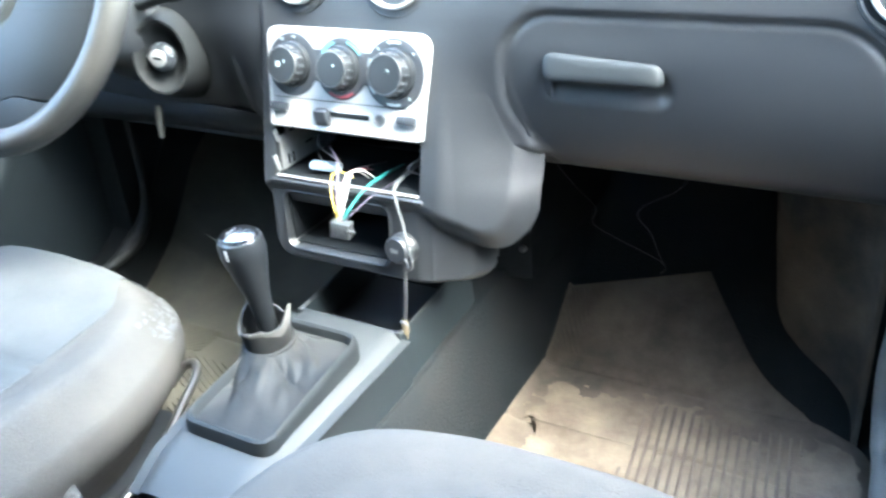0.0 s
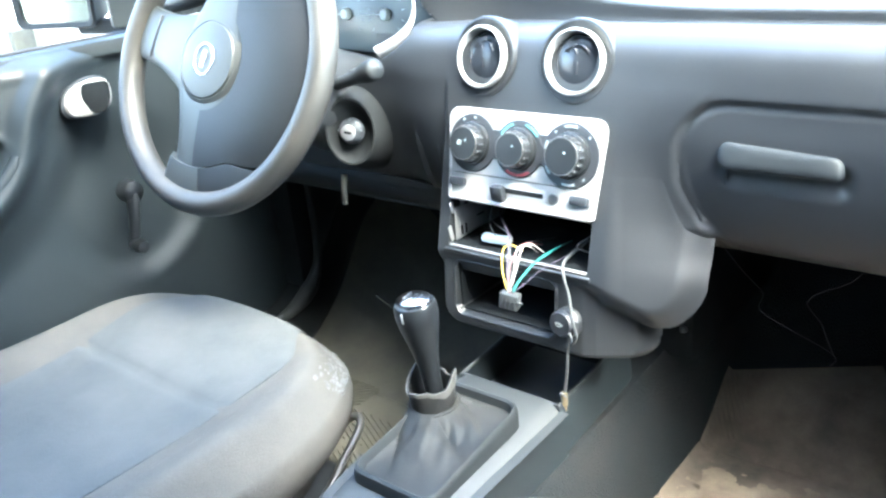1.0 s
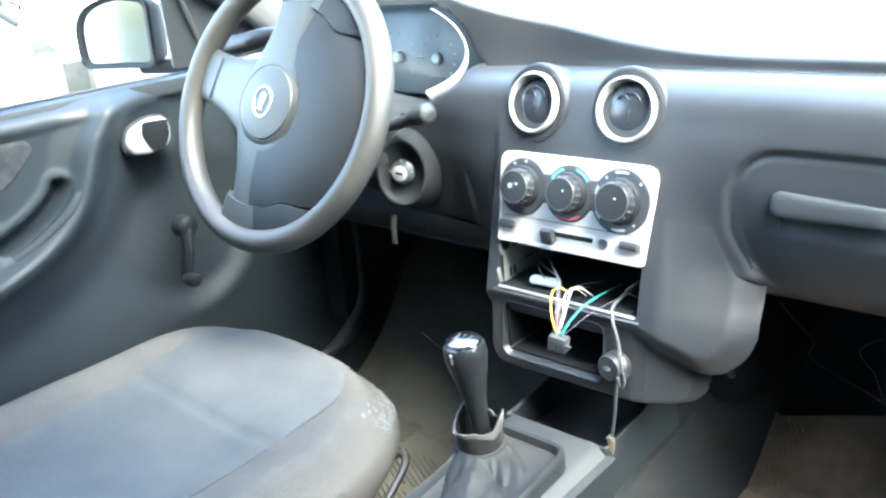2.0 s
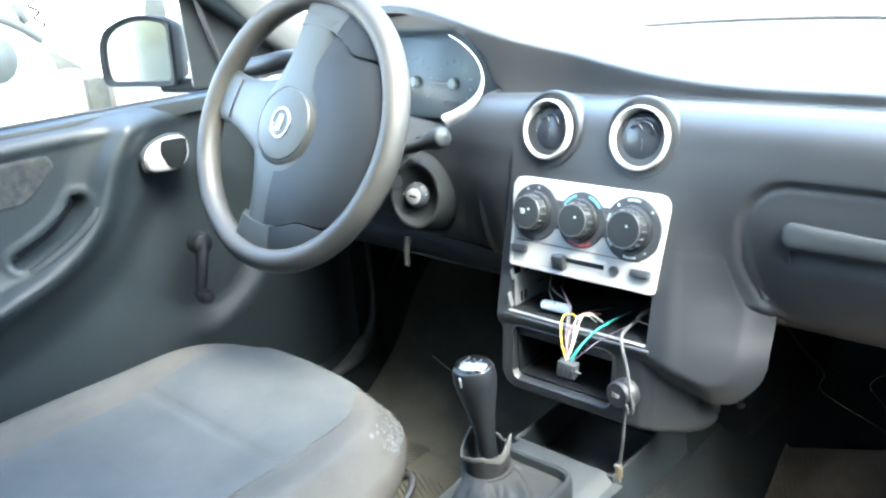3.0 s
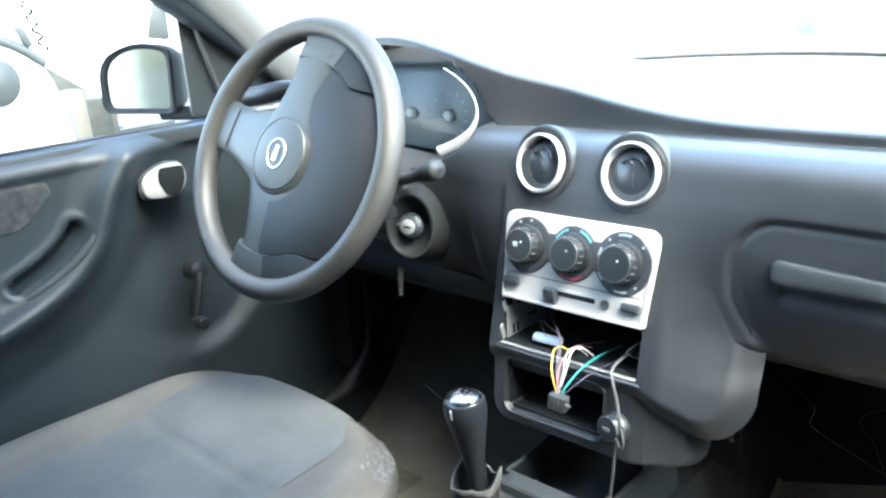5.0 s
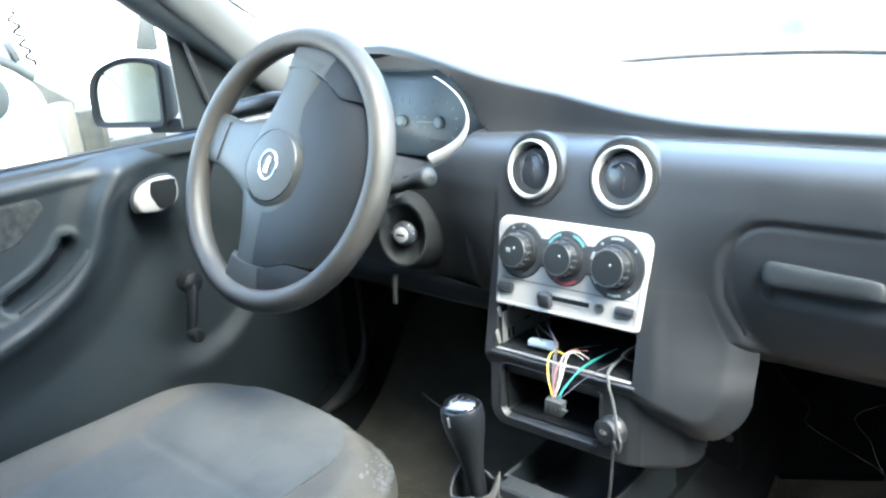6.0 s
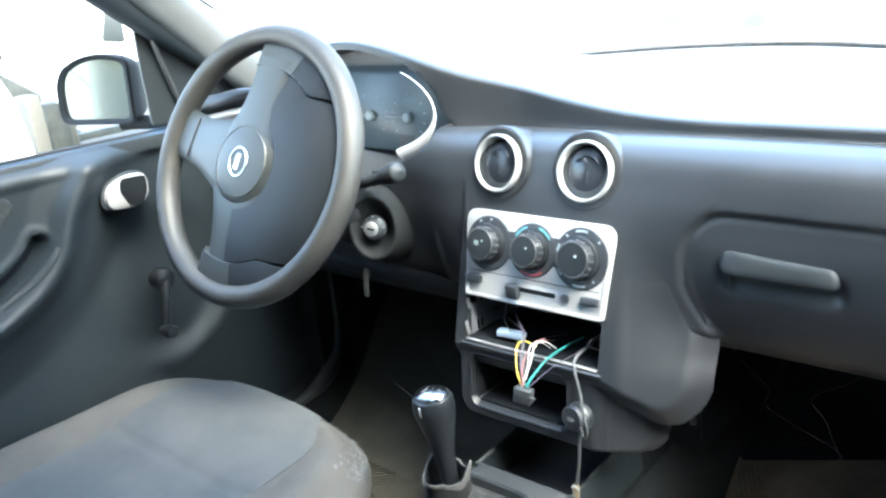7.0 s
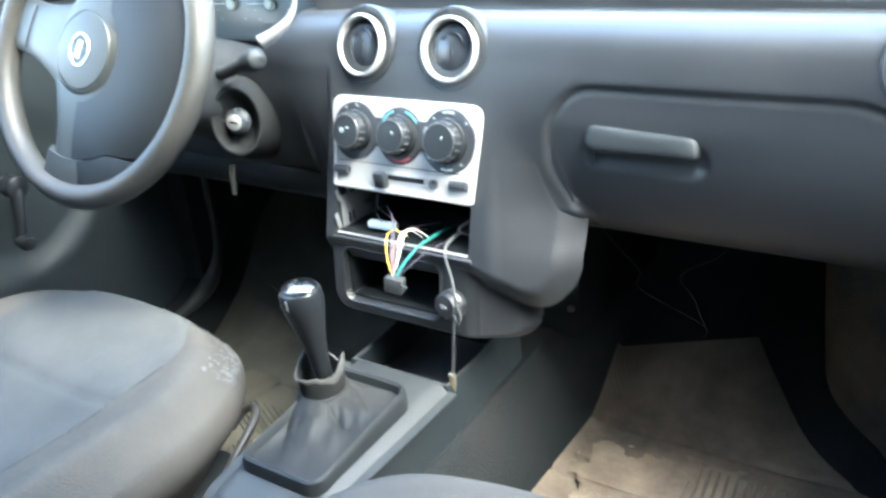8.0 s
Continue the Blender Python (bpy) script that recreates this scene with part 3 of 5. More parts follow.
def ring_mark(m, r0, r1, a0, a1, h=0.0006, n=12):
    pts = [(r1 * math.cos(a), r1 * math.sin(a)) for a in (a0 + (a1 - a0) * k / n for k in range(n + 1))]
    pts += [(r0 * math.cos(a), r0 * math.sin(a)) for a in (a1 + (a0 - a1) * k / n for k in range(n + 1))]
    bm = bmesh.new()
    lo, hi = [bm.verts.new(m @ Vector((*p, 0))) for p in pts], [bm.verts.new(m @ Vector((*p, h))) for p in pts]
    k = len(pts)
    for i in range(k):
        bm.faces.new((lo[i], lo[(i + 1) % k], hi[(i + 1) % k], hi[i]))
    bm.faces.new(hi)
    return bm


def torus_ring(m, R, r, n=40, k=8):
    """A thin ring about the z axis of m."""
    bm = grid(lambda u, v: m @ Vector(((R + r * math.cos(2 * math.pi * v)) * math.cos(2 * math.pi * u), (R + r * math.cos(2 * math.pi * v)) * math.sin(2 * math.pi * u), r * math.sin(2 * math.pi * v))), n, k, wrap=True)
    bmesh.ops.remove_doubles(bm, verts=bm.verts, dist=0.00002)
    return bm


climate = thing("climate_panel", (0, 0.02, 0.517), "silver heater control panel with three black dials", "control panel")
PM = stack_pose(0.002, 0.5685)
face = rounded([(-0.0945, -0.0520), (0.0945, -0.0520), (0.1015, 0.0530), (-0.1015, 0.0530)], [0.004, 0.004, 0.017, 0.017], 7)
part("faceplate", plate(face, PM, 0.007, 0.002), SILVER, climate)
part("crease", box(PM @ pose(0, -0.0205, 0.0068), 0.176, 0.0010, 0.0012, 0.0003, 1), DASH, climate)
part("lower_edge", box(PM @ pose(0, -0.0500, 0.0066), 0.186, 0.0042, 0.0060, 0.0019), SILVER, climate, "raised lower lip")
for side in (-1, 1):
    part("side_edge", tube([PM @ Vector((side * x, y, 0.0066)) for x, y in ((0.0922, -0.049), (0.0945, -0.012), (0.0975, 0.030))], lambda t: 0.0024 - 0.0016 * t, 10), SILVER, climate, "raised side rib")
DIALS = ((-0.0640, 0.0142, 0.0328), (-0.0015, 0.0137, 0.0315), (0.0625, 0.0132, 0.0348))
back = []
for dx, dz, r in DIALS:
    back.append(lathe([(r, 0.006), (r, 0.0078), (r - 0.001, 0.0086), (0.0, 0.0086)], PM @ pose(dx, dz, 0), 48))
back.append(box(PM @ pose(0, 0.0155, 0.0071), 0.125, 0.033, 0.0026, 0.0008, 1))
part("dial_backing", join(*back), DARK, climate, "black dial surround")
for i, (dx, dz, r) in enumerate(DIALS):
    m = PM @ pose(dx, dz, 0.0086)
    g = (r - 0.031) * 0.5
    rows = [(0.0230 + g, 0), (0.0225 + g, 0.004), (0.0205 + g, 0.0055), (0.0190 + g, 0.006), (0.0182 + g, 0.016), (0.0166 + g, 0.0185), (0.0, 0.0188)]
    dial = part("dial", lathe(rows, m, 44), KNOB, climate, "black rotary dial")
    part("face_ring", torus_ring(m @ pose(0, 0, 0.0178), 0.0172 + g, 0.0007), DARK_STEEL, dial, "worn bright edge of the dial")
    for k in range(16):
        a = 2 * math.pi * k / 16
        part("rib", box(m @ pose((0.0187 + g) * math.cos(a), (0.0187 + g) * math.sin(a), 0.011, 0, 0, math.degrees(a)), 0.0022, 0.0022, 0.010, 0.0006, 1), DARK, dial)
    part("pointer", lathe([(0.0019, 0.0186), (0.0016, 0.0194), (0.0, 0.0196)], m @ pose(0.004, 0.004, 0) @ Matrix.Diagonal((0.72, 0.72, 1, 1)), 12), FAINT, dial, "pale dot")
    marks = ((0.6, 1.3), (1.9, 2.6)) if i == 1 else ((1.35, 1.85), (4.5, 5.0), (3.6, 3.9), (2.7, 3.0)) if i == 2 else ((1.45, 1.55), (2.0, 2.1))
    for a0, a1 in marks:
        part("mark", ring_mark(m, r - 0.0055, r - 0.0030, a0, a1), BLUE_PRINT if i == 1 else FAINT, climate)
    if i == 1:
        part("mark", ring_mark(m, r - 0.0048, r - 0.0018, 4.2, 5.3), RED_PRINT, climate, "red arc for warm air")
    if i == 2:
        for a in (0.75, 2.25, 5.4):
            part("symbol", box(m @ pose((r - 0.005) * math.cos(a), (r - 0.005) * math.sin(a), 0.0003), 0.0026, 0.0026, 0.0006, 0.0002, 1), FAINT, climate)
    if i == 0:
        for k in range(3):
            part("symbol", box(m @ pose(-0.0062 + 0.0022 * k, 0.0002, 0.0190), 0.0011, 0.0042, 0.0006, 0.0002, 1), FAINT, dial, "pale printed symbol")
        part("symbol", box(m @ pose(-0.0040, 0.0030, 0.0190), 0.0066, 0.0010, 0.0006, 0.0002, 1), FAINT, dial, "pale printed symbol")
part("slot_rim", plate(rounded([(-0.037, -0.0395), (0.0375, -0.0395), (0.0375, -0.0275), (-0.037, -0.0275)], 0.005, 5), PM, 0.0077, 0.0008), SILVER, climate, "pale rim round the slider slot")
part("slider_slot", box(PM @ pose(0.004, -0.0335, 0.0074), 0.060, 0.0055, 0.0016, 0.0005, 1), VOID, climate, "black slot")
part("slider_knob", box(PM @ pose(-0.022, -0.0365, 0.0115) @ pose(0, 0, 0, 24), 0.017, 0.019, 0.010, 0.0035), DARK, climate, "black slider knob")
part("peg_hole", lathe([(0.0058, 0.0066), (0.0058, 0.0090), (0.0048, 0.0094), (0.0042, 0.0080), (0.0, 0.0078)], PM @ pose(0.047, -0.0345, 0), 22), DARK_STEEL, climate)
for dx in (-0.0805, 0.0790):
    part("button", box(PM @ pose(dx, -0.0305 - 0.001 * (dx > 0), 0.0095), 0.0225, 0.0095, 0.007, 0.0028), DARK, climate, "black push button")


# ---- empty radio slot: steel cage and loose wiring ----
cage = thing("radio_cage", (0, 0.01, 0.463), "bare steel radio cage in an empty slot", "radio cage")
part("side_plate", plate([(-0.002, -0.0235), (0.10, -0.0235), (0.10, 0.0235), (0.012, 0.0235), (0.012, 0.016), (0.0, 0.016)], frame_of((-0.0900, 0.012, 0.4885), (1, 0, 0)) @ pose(0, 0, 0, 0, 0, 0), 0.001, 0.0003), STEEL, cage)
# floor coloured near-black to stand for the shade inside the slot
part("bottom_plate", box(pose(0.0, 0.055, 0.4635), 0.180, 0.105, 0.001, 0.0003, 1), VOID, cage, "cage floor coloured near-black for the slot's shade")
part("front_flange", box(pose(0.0, 0.0010, 0.4630, 8, 0, 0), 0.183, 0.0042, 0.0012, 0.0004, 1), STEEL, cage, "bright folded flange")
part("front_flange", box(pose(-0.0908, 0.004, 0.4755, 14, 0, 0), 0.0012, 0.006, 0.020, 0.0004, 1), STEEL, cage)
part("front_flange", box(pose(-0.0908, 0.010, 0.506, 14, 0, 0), 0.0012, 0.006, 0.014, 0.0004, 1), STEEL, cage)
# near-black boxes stand for the shade in the plate's cut-outs
for k, (yy, zz, sy, sz) in enumerate(((0.022, 0.474, 0.003, 0.012), (0.030, 0.474, 0.003, 0.012), (0.060, 0.498, 0.014, 0.002), (0.060, 0.482, 0.014, 0.002), (0.034, 0.505, 0.010, 0.003))):
    part("cut_out", box(pose(-0.0885, yy, zz), 0.0008, sy, sz, 0.0002, 1), VOID, cage)
solo("plug", box(pose(-0.035, 0.018, 0.4735, 0, 4, 12), 0.036, 0.013, 0.009, 0.003), WIRES["pale"], "pale blue plastic plug lying in the radio slot", "plug")

harness = thing("wiring_harness", (0.018, -0.045, 0.425), "bunch of coloured radio wires hanging by a grey plug", "wiring")
for colour, pts, r in (
        ("yellow", [(0.004, 0.012, 0.468), (0.000, -0.004, 0.481), (0.001, -0.020, 0.481), (0.010, -0.036, 0.466), (0.021, -0.045, 0.449)], 0.0021),
        ("white", [(0.027, 0.020, 0.468), (0.026, 0.000, 0.484), (0.025, -0.018, 0.487), (0.028, -0.035, 0.470), (0.026, -0.046, 0.449)], 0.0020),
        ("white", [(0.022, 0.016, 0.468), (0.021, -0.002, 0.483), (0.021, -0.022, 0.486), (0.026, -0.038, 0.466), (0.023, -0.047, 0.447)], 0.0015),
        ("violet", [(-0.058, 0.075, 0.512), (-0.040, 0.034, 0.498), (-0.010, 0.006, 0.492), (0.006, -0.016, 0.488), (0.016, -0.036, 0.468), (0.023, -0.046, 0.448)], 0.0015),
        ("grey", [(-0.064, 0.070, 0.518), (-0.050, 0.030, 0.494), (-0.014, 0.010, 0.488), (0.004, -0.010, 0.488), (0.018, -0.034, 0.470), (0.024, -0.046, 0.448)], 0.0017),
        ("grey", [(-0.050, 0.060, 0.516), (-0.030, 0.026, 0.492), (-0.004, 0.004, 0.486), (0.010, -0.020, 0.482), (0.020, -0.040, 0.462), (0.026, -0.047, 0.447)], 0.0013),
        ("teal", [(0.046, 0.050, 0.474), (0.043, 0.016, 0.476), (0.039, -0.014, 0.473), (0.033, -0.037, 0.460), (0.028, -0.046, 0.448)], 0.0017),
        ("teal", [(0.040, 0.050, 0.470), (0.040, 0.016, 0.472), (0.037, -0.016, 0.469), (0.033, -0.039, 0.457), (0.030, -0.046, 0.447)], 0.0013),
        ("violet", [(0.060, 0.050, 0.468), (0.055, 0.012, 0.469), (0.047, -0.018, 0.465), (0.038, -0.040, 0.455), (0.030, -0.046, 0.447)], 0.0009),
        ("red", [(0.016, 0.034, 0.470), (0.016, -0.004, 0.484), (0.018, -0.030, 0.474), (0.022, -0.043, 0.459), (0.026, -0.047, 0.446)], 0.0014),
        ("black", [(0.024, 0.050, 0.474), (0.014, 0.000, 0.482), (0.018, -0.028, 0.471), (0.026, -0.043, 0.457), (0.029, -0.047, 0.446)], 0.0014),
        ("grey", [(-0.052, 0.062, 0.513), (-0.053, 0.040, 0.505), (-0.047, 0.022, 0.490), (-0.030, 0.010, 0.480)], 0.0013),
        ("black", [(0.100, 0.080, 0.495), (0.086, 0.030, 0.496), (0.074, 0.014, 0.486), (0.088, 0.024, 0.476)], 0.0022)):
    part("wire", tube(pts, r * 0.44, 8, 8), WIRES[colour], harness, colour + " wire")
plug_pose = pose(0.0255, -0.047, 0.4375, 0, 8, 10)
body = part("connector", box(plug_pose, 0.021, 0.012, 0.018, 0.0014), CONSOLE, harness, "grey eight-way connector")
for k in range(4):
    part("groove", box(plug_pose @ pose(-0.0075 + 0.005 * k, -0.0061, -0.002), 0.0016, 0.0010, 0.011, 0.0002, 1), DARK, body)
part("latch", box(plug_pose @ pose(0.012, -0.004, 0.002), 0.009, 0.003, 0.0022, 0.001), WIRES["grey"], body)

aerial = thing("aerial_cable", (0.072, -0.012, 0.29), "grey aerial lead with a bare metal plug, hanging down", "cable")
part("lead", tube([(0.066, 0.05, 0.478), (0.067, 0.000, 0.474), (0.072, -0.012, 0.462), (0.080, -0.016, 0.440), (0.087, -0.022, 0.418), (0.092, -0.024, 0.400), (0.086, -0.022, 0.389), (0.081, -0.020, 0.398), (0.078, -0.018, 0.385), (0.074, -0.016, 0.350), (0.068, -0.013, 0.318)], 0.0018, 8), WIRES["grey"], aerial)
part("aerial_plug", lathe([(0.0, 0.012), (0.0035, 0.012), (0.0042, 0.006), (0.0042, -0.006), (0.0028, -0.007), (0.0026, -0.014), (0.0012, -0.016), (0.001, -0.022), (0.0, -0.022)], pose(0.066, -0.012, 0.305, 4, 3, 0), 14), BRASS, aerial, "dull metal plug")
part("clip", tube([(0.062, -0.014, 0.312), (0.066, -0.017, 0.317), (0.071, -0.014, 0.311)], 0.0012, 6), STEEL, aerial)

# 12 V socket cover
socket = thing("power_socket", (0.071, -0.012, 0.406), "round black socket cover printed 12V", "power socket")
SM = frame_of((0.0715, -0.006, 0.404), (-0.12, -1, 0.10)) @ Matrix.Diagonal((0.80, 0.80, 1, 1))
part("collar", lathe([(0.0215, -0.004), (0.0215, 0.003), (0.0195, 0.006), (0.017, 0.0065), (0.0, 0.0065)], SM, 36), DASH, socket, "grey collar")
part("cover", lathe([(0.0185, 0.006), (0.0185, 0.010), (0.0165, 0.0125), (0.0, 0.0135)], SM @ pose(-0.003, 0, 0), 36), DARK, socket, "black cap")
part("hinge", box(SM @ pose(0.0195, -0.002, 0.007), 0.005, 0.018, 0.006, 0.002), DASH, socket)


def lettering(text, size, m, mat_, parent, name="lettering"):
    cu = bpy.data.curves.new(name, "FONT")
    cu.body, cu.size, cu.extrude, cu.align_x, cu.align_y = text, size, 0.0002, "CENTER", "CENTER"
    ob = bpy.data.objects.new(name, cu)
    me = bpy.data.meshes.new_from_object(ob)
    bpy.data.objects.remove(ob)
    bm = bmesh.new()
    bm.from_mesh(me)
    bmesh.ops.transform(bm, matrix=m, verts=bm.verts)
    return part(name, bm, mat_, parent, "pale printed " + text)


lettering("12V", 0.0085, SM @ pose(-0.003, 0, 0.0138), PALE, socket)


# ---- instruments ----
cluster = thing("instrument_cluster", (-0.355, 0.15, 0.66), "blue-grey instrument cluster under the dashboard hood", "instrument cluster")
CM = frame_of((-0.355, 0.151, 0.715), (0, -1, 0.12))
part("dial_face", plate(rounded([(-0.175, -0.060), (0.175, -0.060), (0.160, 0.060), (-0.160, 0.060)], 0.04, 6), CM, 0.003, 0.001), GAUGE, cluster)
for gx in (-0.008, 0.066):
    part("needle_hub", lathe([(0.0085, 0.003), (0.0080, 0.008), (0.006, 0.010), (0.0, 0.010)], CM @ pose(gx, -0.012, 0), 20), FAINT, cluster, "pale needle hub")
    part("needle", box(CM @ pose(gx - 0.022, -0.012, 0.0085), 0.036, 0.0016, 0.001, 0.0003, 1), FAINT, cluster, "pale needle")
    for k in range(11):
        a = math.radians(-40 + 26 * k)
        part("tick", box(CM @ pose(gx + 0.031 * math.cos(a), -0.012 + 0.031 * math.sin(a), 0.0034, 0, 0, math.degrees(a)), 0.005, 0.0010, 0.0006, 0.0001, 1), FAINT, cluster)
part("display", box(CM @ pose(0.062, -0.046, 0.0035), 0.030, 0.018, 0.002, 0.001), CONSOLE, cluster, "grey odometer window")


def bezel_ring(i):
    a = math.radians(-46 + 92 * i)
    w = 0.0005 + 0.0092 * (1 - smooth01(0.0, 0.70, i))
    rx, rz = 0.186, 0.0765
    out = []
    for k in range(10):
        b = 2 * math.pi * k / 10
        rr = 1 + 0.012 * math.cos(b)
        out.append((-0.355 + (rx + w * (math.cos(b) - 0.6)) * math.cos(a) * 1.0, 0.062 + (0.0012 + 0.35 * w) * math.sin(b) + 0.012 * smooth01(0.66, 0.78, 0.722 + rz * math.sin(a)), 0.722 + (rz + w * (math.cos(b) - 0.6)) * math.sin(a)))
    return out


part("bezel", loft([bezel_ring(k / 40) for k in range(41)]), SILVER, cluster, "silver crescent bezel")

# ---- steering wheel ----
WC, WT = Vector((-0.3405, -0.095, 0.6850)), radians(25)
WM = frame_of(WC, (0.050, -math.cos(WT), math.sin(WT)))
wheel = thing("steering_wheel", WC, "worn dark grey steering wheel turned to one side", "steering wheel")


def torus(m, R, r, n=96, k=16, squash=1.0):
    return grid(lambda u, v: m @ Vector(((R + r * math.cos(2 * math.pi * v)) * math.cos(2 * math.pi * u), (R + r * math.cos(2 * math.pi * v)) * math.sin(2 * math.pi * u), squash * r * math.sin(2 * math.pi * v))), n, k, wrap=True)


rim = torus(WM, 0.1670, 0.0152, squash=1.08)
bmesh.ops.remove_doubles(rim, verts=rim.verts, dist=0.00005)
part("rim", rim, RUBBER, wheel, "rim polished by wear")


def spoke(angle, w0, w1, r0, r1, h0, h1, thick, bend=0.0):
    """An arm of the wheel: a tapered, rounded bar that dips from hub to rim."""
    rings = []
    for i in range(15):
        t = i / 14
        r = r0 + (r1 - r0) * t
        w = w1 - 0.010 * math.sin(math.pi * t) + (w0 - w1) * (1 - t) ** 2.6
        h = h0 + (h1 - h0) * smooth01(0, 1, t)
        a = math.radians(angle + bend * t)
        c, s = math.cos(a), math.sin(a)
        ring_ = []
        for k in range(16):
            b = 2 * math.pi * k / 16
            q = math.copysign(abs(math.cos(b)) ** 0.6, math.cos(b)) * w / 2
            z = h - thick / 2 + math.copysign(abs(math.sin(b)) ** 0.7, math.sin(b)) * thick / 2
            ring_.append(WM @ Vector((r * c - q * s, r * s + q * c, z)))
        rings.append(ring_)
    return loft(rings)


part("spoke", spoke(80, 0.108, 0.074, 0.03, 0.136, 0.0175, 0.0135, 0.020), HUB, wheel)
part("spoke", spoke(166, 0.110, 0.074, 0.03, 0.170, 0.016, 0.004, 0.018), HUB, wheel)
part("spoke", spoke(-101, 0.110, 0.060, 0.03, 0.170, 0.016, 0.005, 0.020), HUB, wheel)


def web(a0, a1, r0, r1, h0, h1, taper, lip=0.10):
    """Skin-covered web between an arm and the rim, over a sector of the wheel."""
    def point(u, v):
        a = math.radians(a0 + (a1 - a0) * u)
        narrow = smooth01(taper, 1.0, u) if taper < 1 else 0.0
        r = r0 + (0.162 - r0) * narrow
        r += (r1 - r) * v
        edge = 0.012 * (smooth01(lip, 0.0, u) if lip else 0.0) + 0.010 * narrow
        return WM @ Vector((r * math.cos(a), r * math.sin(a), h0 + (h1 - h0) * v ** 1.5 - edge))
    return grid(point, 30, 14, thick=0.008)


def arc_lip(a0, a1, r, h, size):
    pts = [WM @ Vector((r * math.cos(radians(a0 + (a1 - a0) * k / 12)), r * math.sin(radians(a0 + (a1 - a0) * k / 12)), h)) for k in range(13)]
    return tube(pts, lambda t: size * (1 - 0.5 * t), 8)


for name, a0, a1, a2, h, taper in (("upper", 99, 63, 26, 0.0125, 0.45), ("lower", -119, -88, -42, 0.0115, 0.40)):
    part(name + "_arm_end", web(a0, a1, 0.126, 0.170, h, 0.004, 2, 0.22), HUB, wheel, "grey skinned arm end")
    part(name + "_web", web(a1, a2, 0.126, 0.170, h - 0.0006, 0.0034, taper, 0.0), PAD, wheel, "smooth dark " + name + " arm")
    part("seam_lip", arc_lip(a0 * 0.945, a1 + (a2 - a1) * 0.12, 0.1262, h + 0.0002, 0.0013), HUB, wheel, "fine raised seam")
for ang, r, w in ((166, 0.120, 0.054),):
    part("seam", box(WM @ pose(r * math.cos(radians(ang)), r * math.sin(radians(ang)), 0.0078, 0, 6, ang), 0.0013, w, 0.0030, 0.0005, 1), DARK, wheel)
part("hub", lathe([(0.056, -0.030), (0.060, -0.004), (0.058, 0.010), (0.050, 0.016), (0.0465, 0.0175), (0.0455, 0.0165), (0.0440, 0.0185), (0.030, 0.0215), (0.0, 0.0225)], WM, 56), HUB, wheel)
part("badge_ring", torus(WM @ pose(0, 0, 0.0222) @ Matrix.Diagonal((0.86, 1, 1, 1)), 0.0182, 0.0013, 44, 10), CHROME, wheel, "bright oval badge ring")
part("badge", box(WM @ pose(0.0, 0.0, 0.0224, 0, 0, -14), 0.0075, 0.021, 0.003, 0.0013), CHROME, wheel, "plain bright bar in the badge")


def pad_point(u, v):
    """Airbag cover: a dome that fills the sector between two arms."""
    deg = -93 + 157 * u
    a = math.radians(deg)
    side = smooth01(-70, -44, deg) * smooth01(55, 32, deg)
    edge = 0.1245 + 0.028 * side
    r = 0.0585 + (edge - 0.0585) * v
    h = 0.0150 - 0.0040 * v ** 3 - 0.013 * side * v ** 3 + 0.003 * math.sin(math.pi * u) * (1 - v)
    return WM @ Vector((r * math.cos(a), r * math.sin(a), h))


part("airbag_cover", grid(pad_point, 96, 30, thick=0.006), PAD, wheel, "smooth black airbag cover")

# ---- steering column ----
column = thing("steering_column", (-0.31, 0.03, 0.55), "dark steering column shroud with an ignition lock", "steering column")


def shroud_ring(t):
    c = WC + (Vector((-0.345, 0.13, 0.575)) - WC) * (0.20 + 0.80 * t)
    w, h = 0.062 + 0.014 * t, 0.052 + 0.020 * t
    out = []
    for k in range(28):
        b = 2 * math.pi * k / 28
        x = math.copysign(abs(math.cos(b)) ** 0.6, math.cos(b)) * w
        z = math.copysign(abs(math.sin(b)) ** 0.7, math.sin(b)) * h
        out.append(c + Vector((x, z * math.sin(WT), z * math.cos(WT))))
    return out


part("shroud", loft([shroud_ring(k / 12) for k in range(13)]), DASH, column)
# bulge that carries the ignition lock
IM = frame_of((-0.254, 0.018, 0.5795), (0.38, -1, 0.12))
part("lock_housing", lathe([(0.060, -0.080), (0.051, -0.034), (0.0425, -0.006), (0.0400, 0.000), (0.0375, 0.0003), (0.034, -0.005), (0.026, -0.012), (0.017, -0.014), (0.0, -0.014)], IM @ Matrix.Diagonal((0.86, 1.06, 1, 1)), 48), HOUSING, column, "rounded housing of the ignition")
part("lock_barrel", lathe([(0.0165, -0.010), (0.0165, -0.004), (0.0125, 0.001), (0.0115, 0.004), (0.0, 0.0045)], IM, 32), DARK, column)
part("key_face", lathe([(0.0100, 0.003), (0.0100, 0.0058), (0.009, 0.0066), (0.0, 0.0068)], IM, 28), STEEL, column, "bright key slot disc")
part("key_slot", box(IM @ pose(0, 0, 0.0070, 0, 0, -10), 0.0105, 0.0028, 0.0008, 0.0002, 1), VOID, column, "dark key slot")
for a in (0.1, 0.9, 1.5, 3.0):
    part("mark", box(IM @ pose(0.0158 * math.cos(a), 0.0158 * math.sin(a), 0.0), 0.0018, 0.0018, 0.0020, 0.0004, 1), FAINT, column)
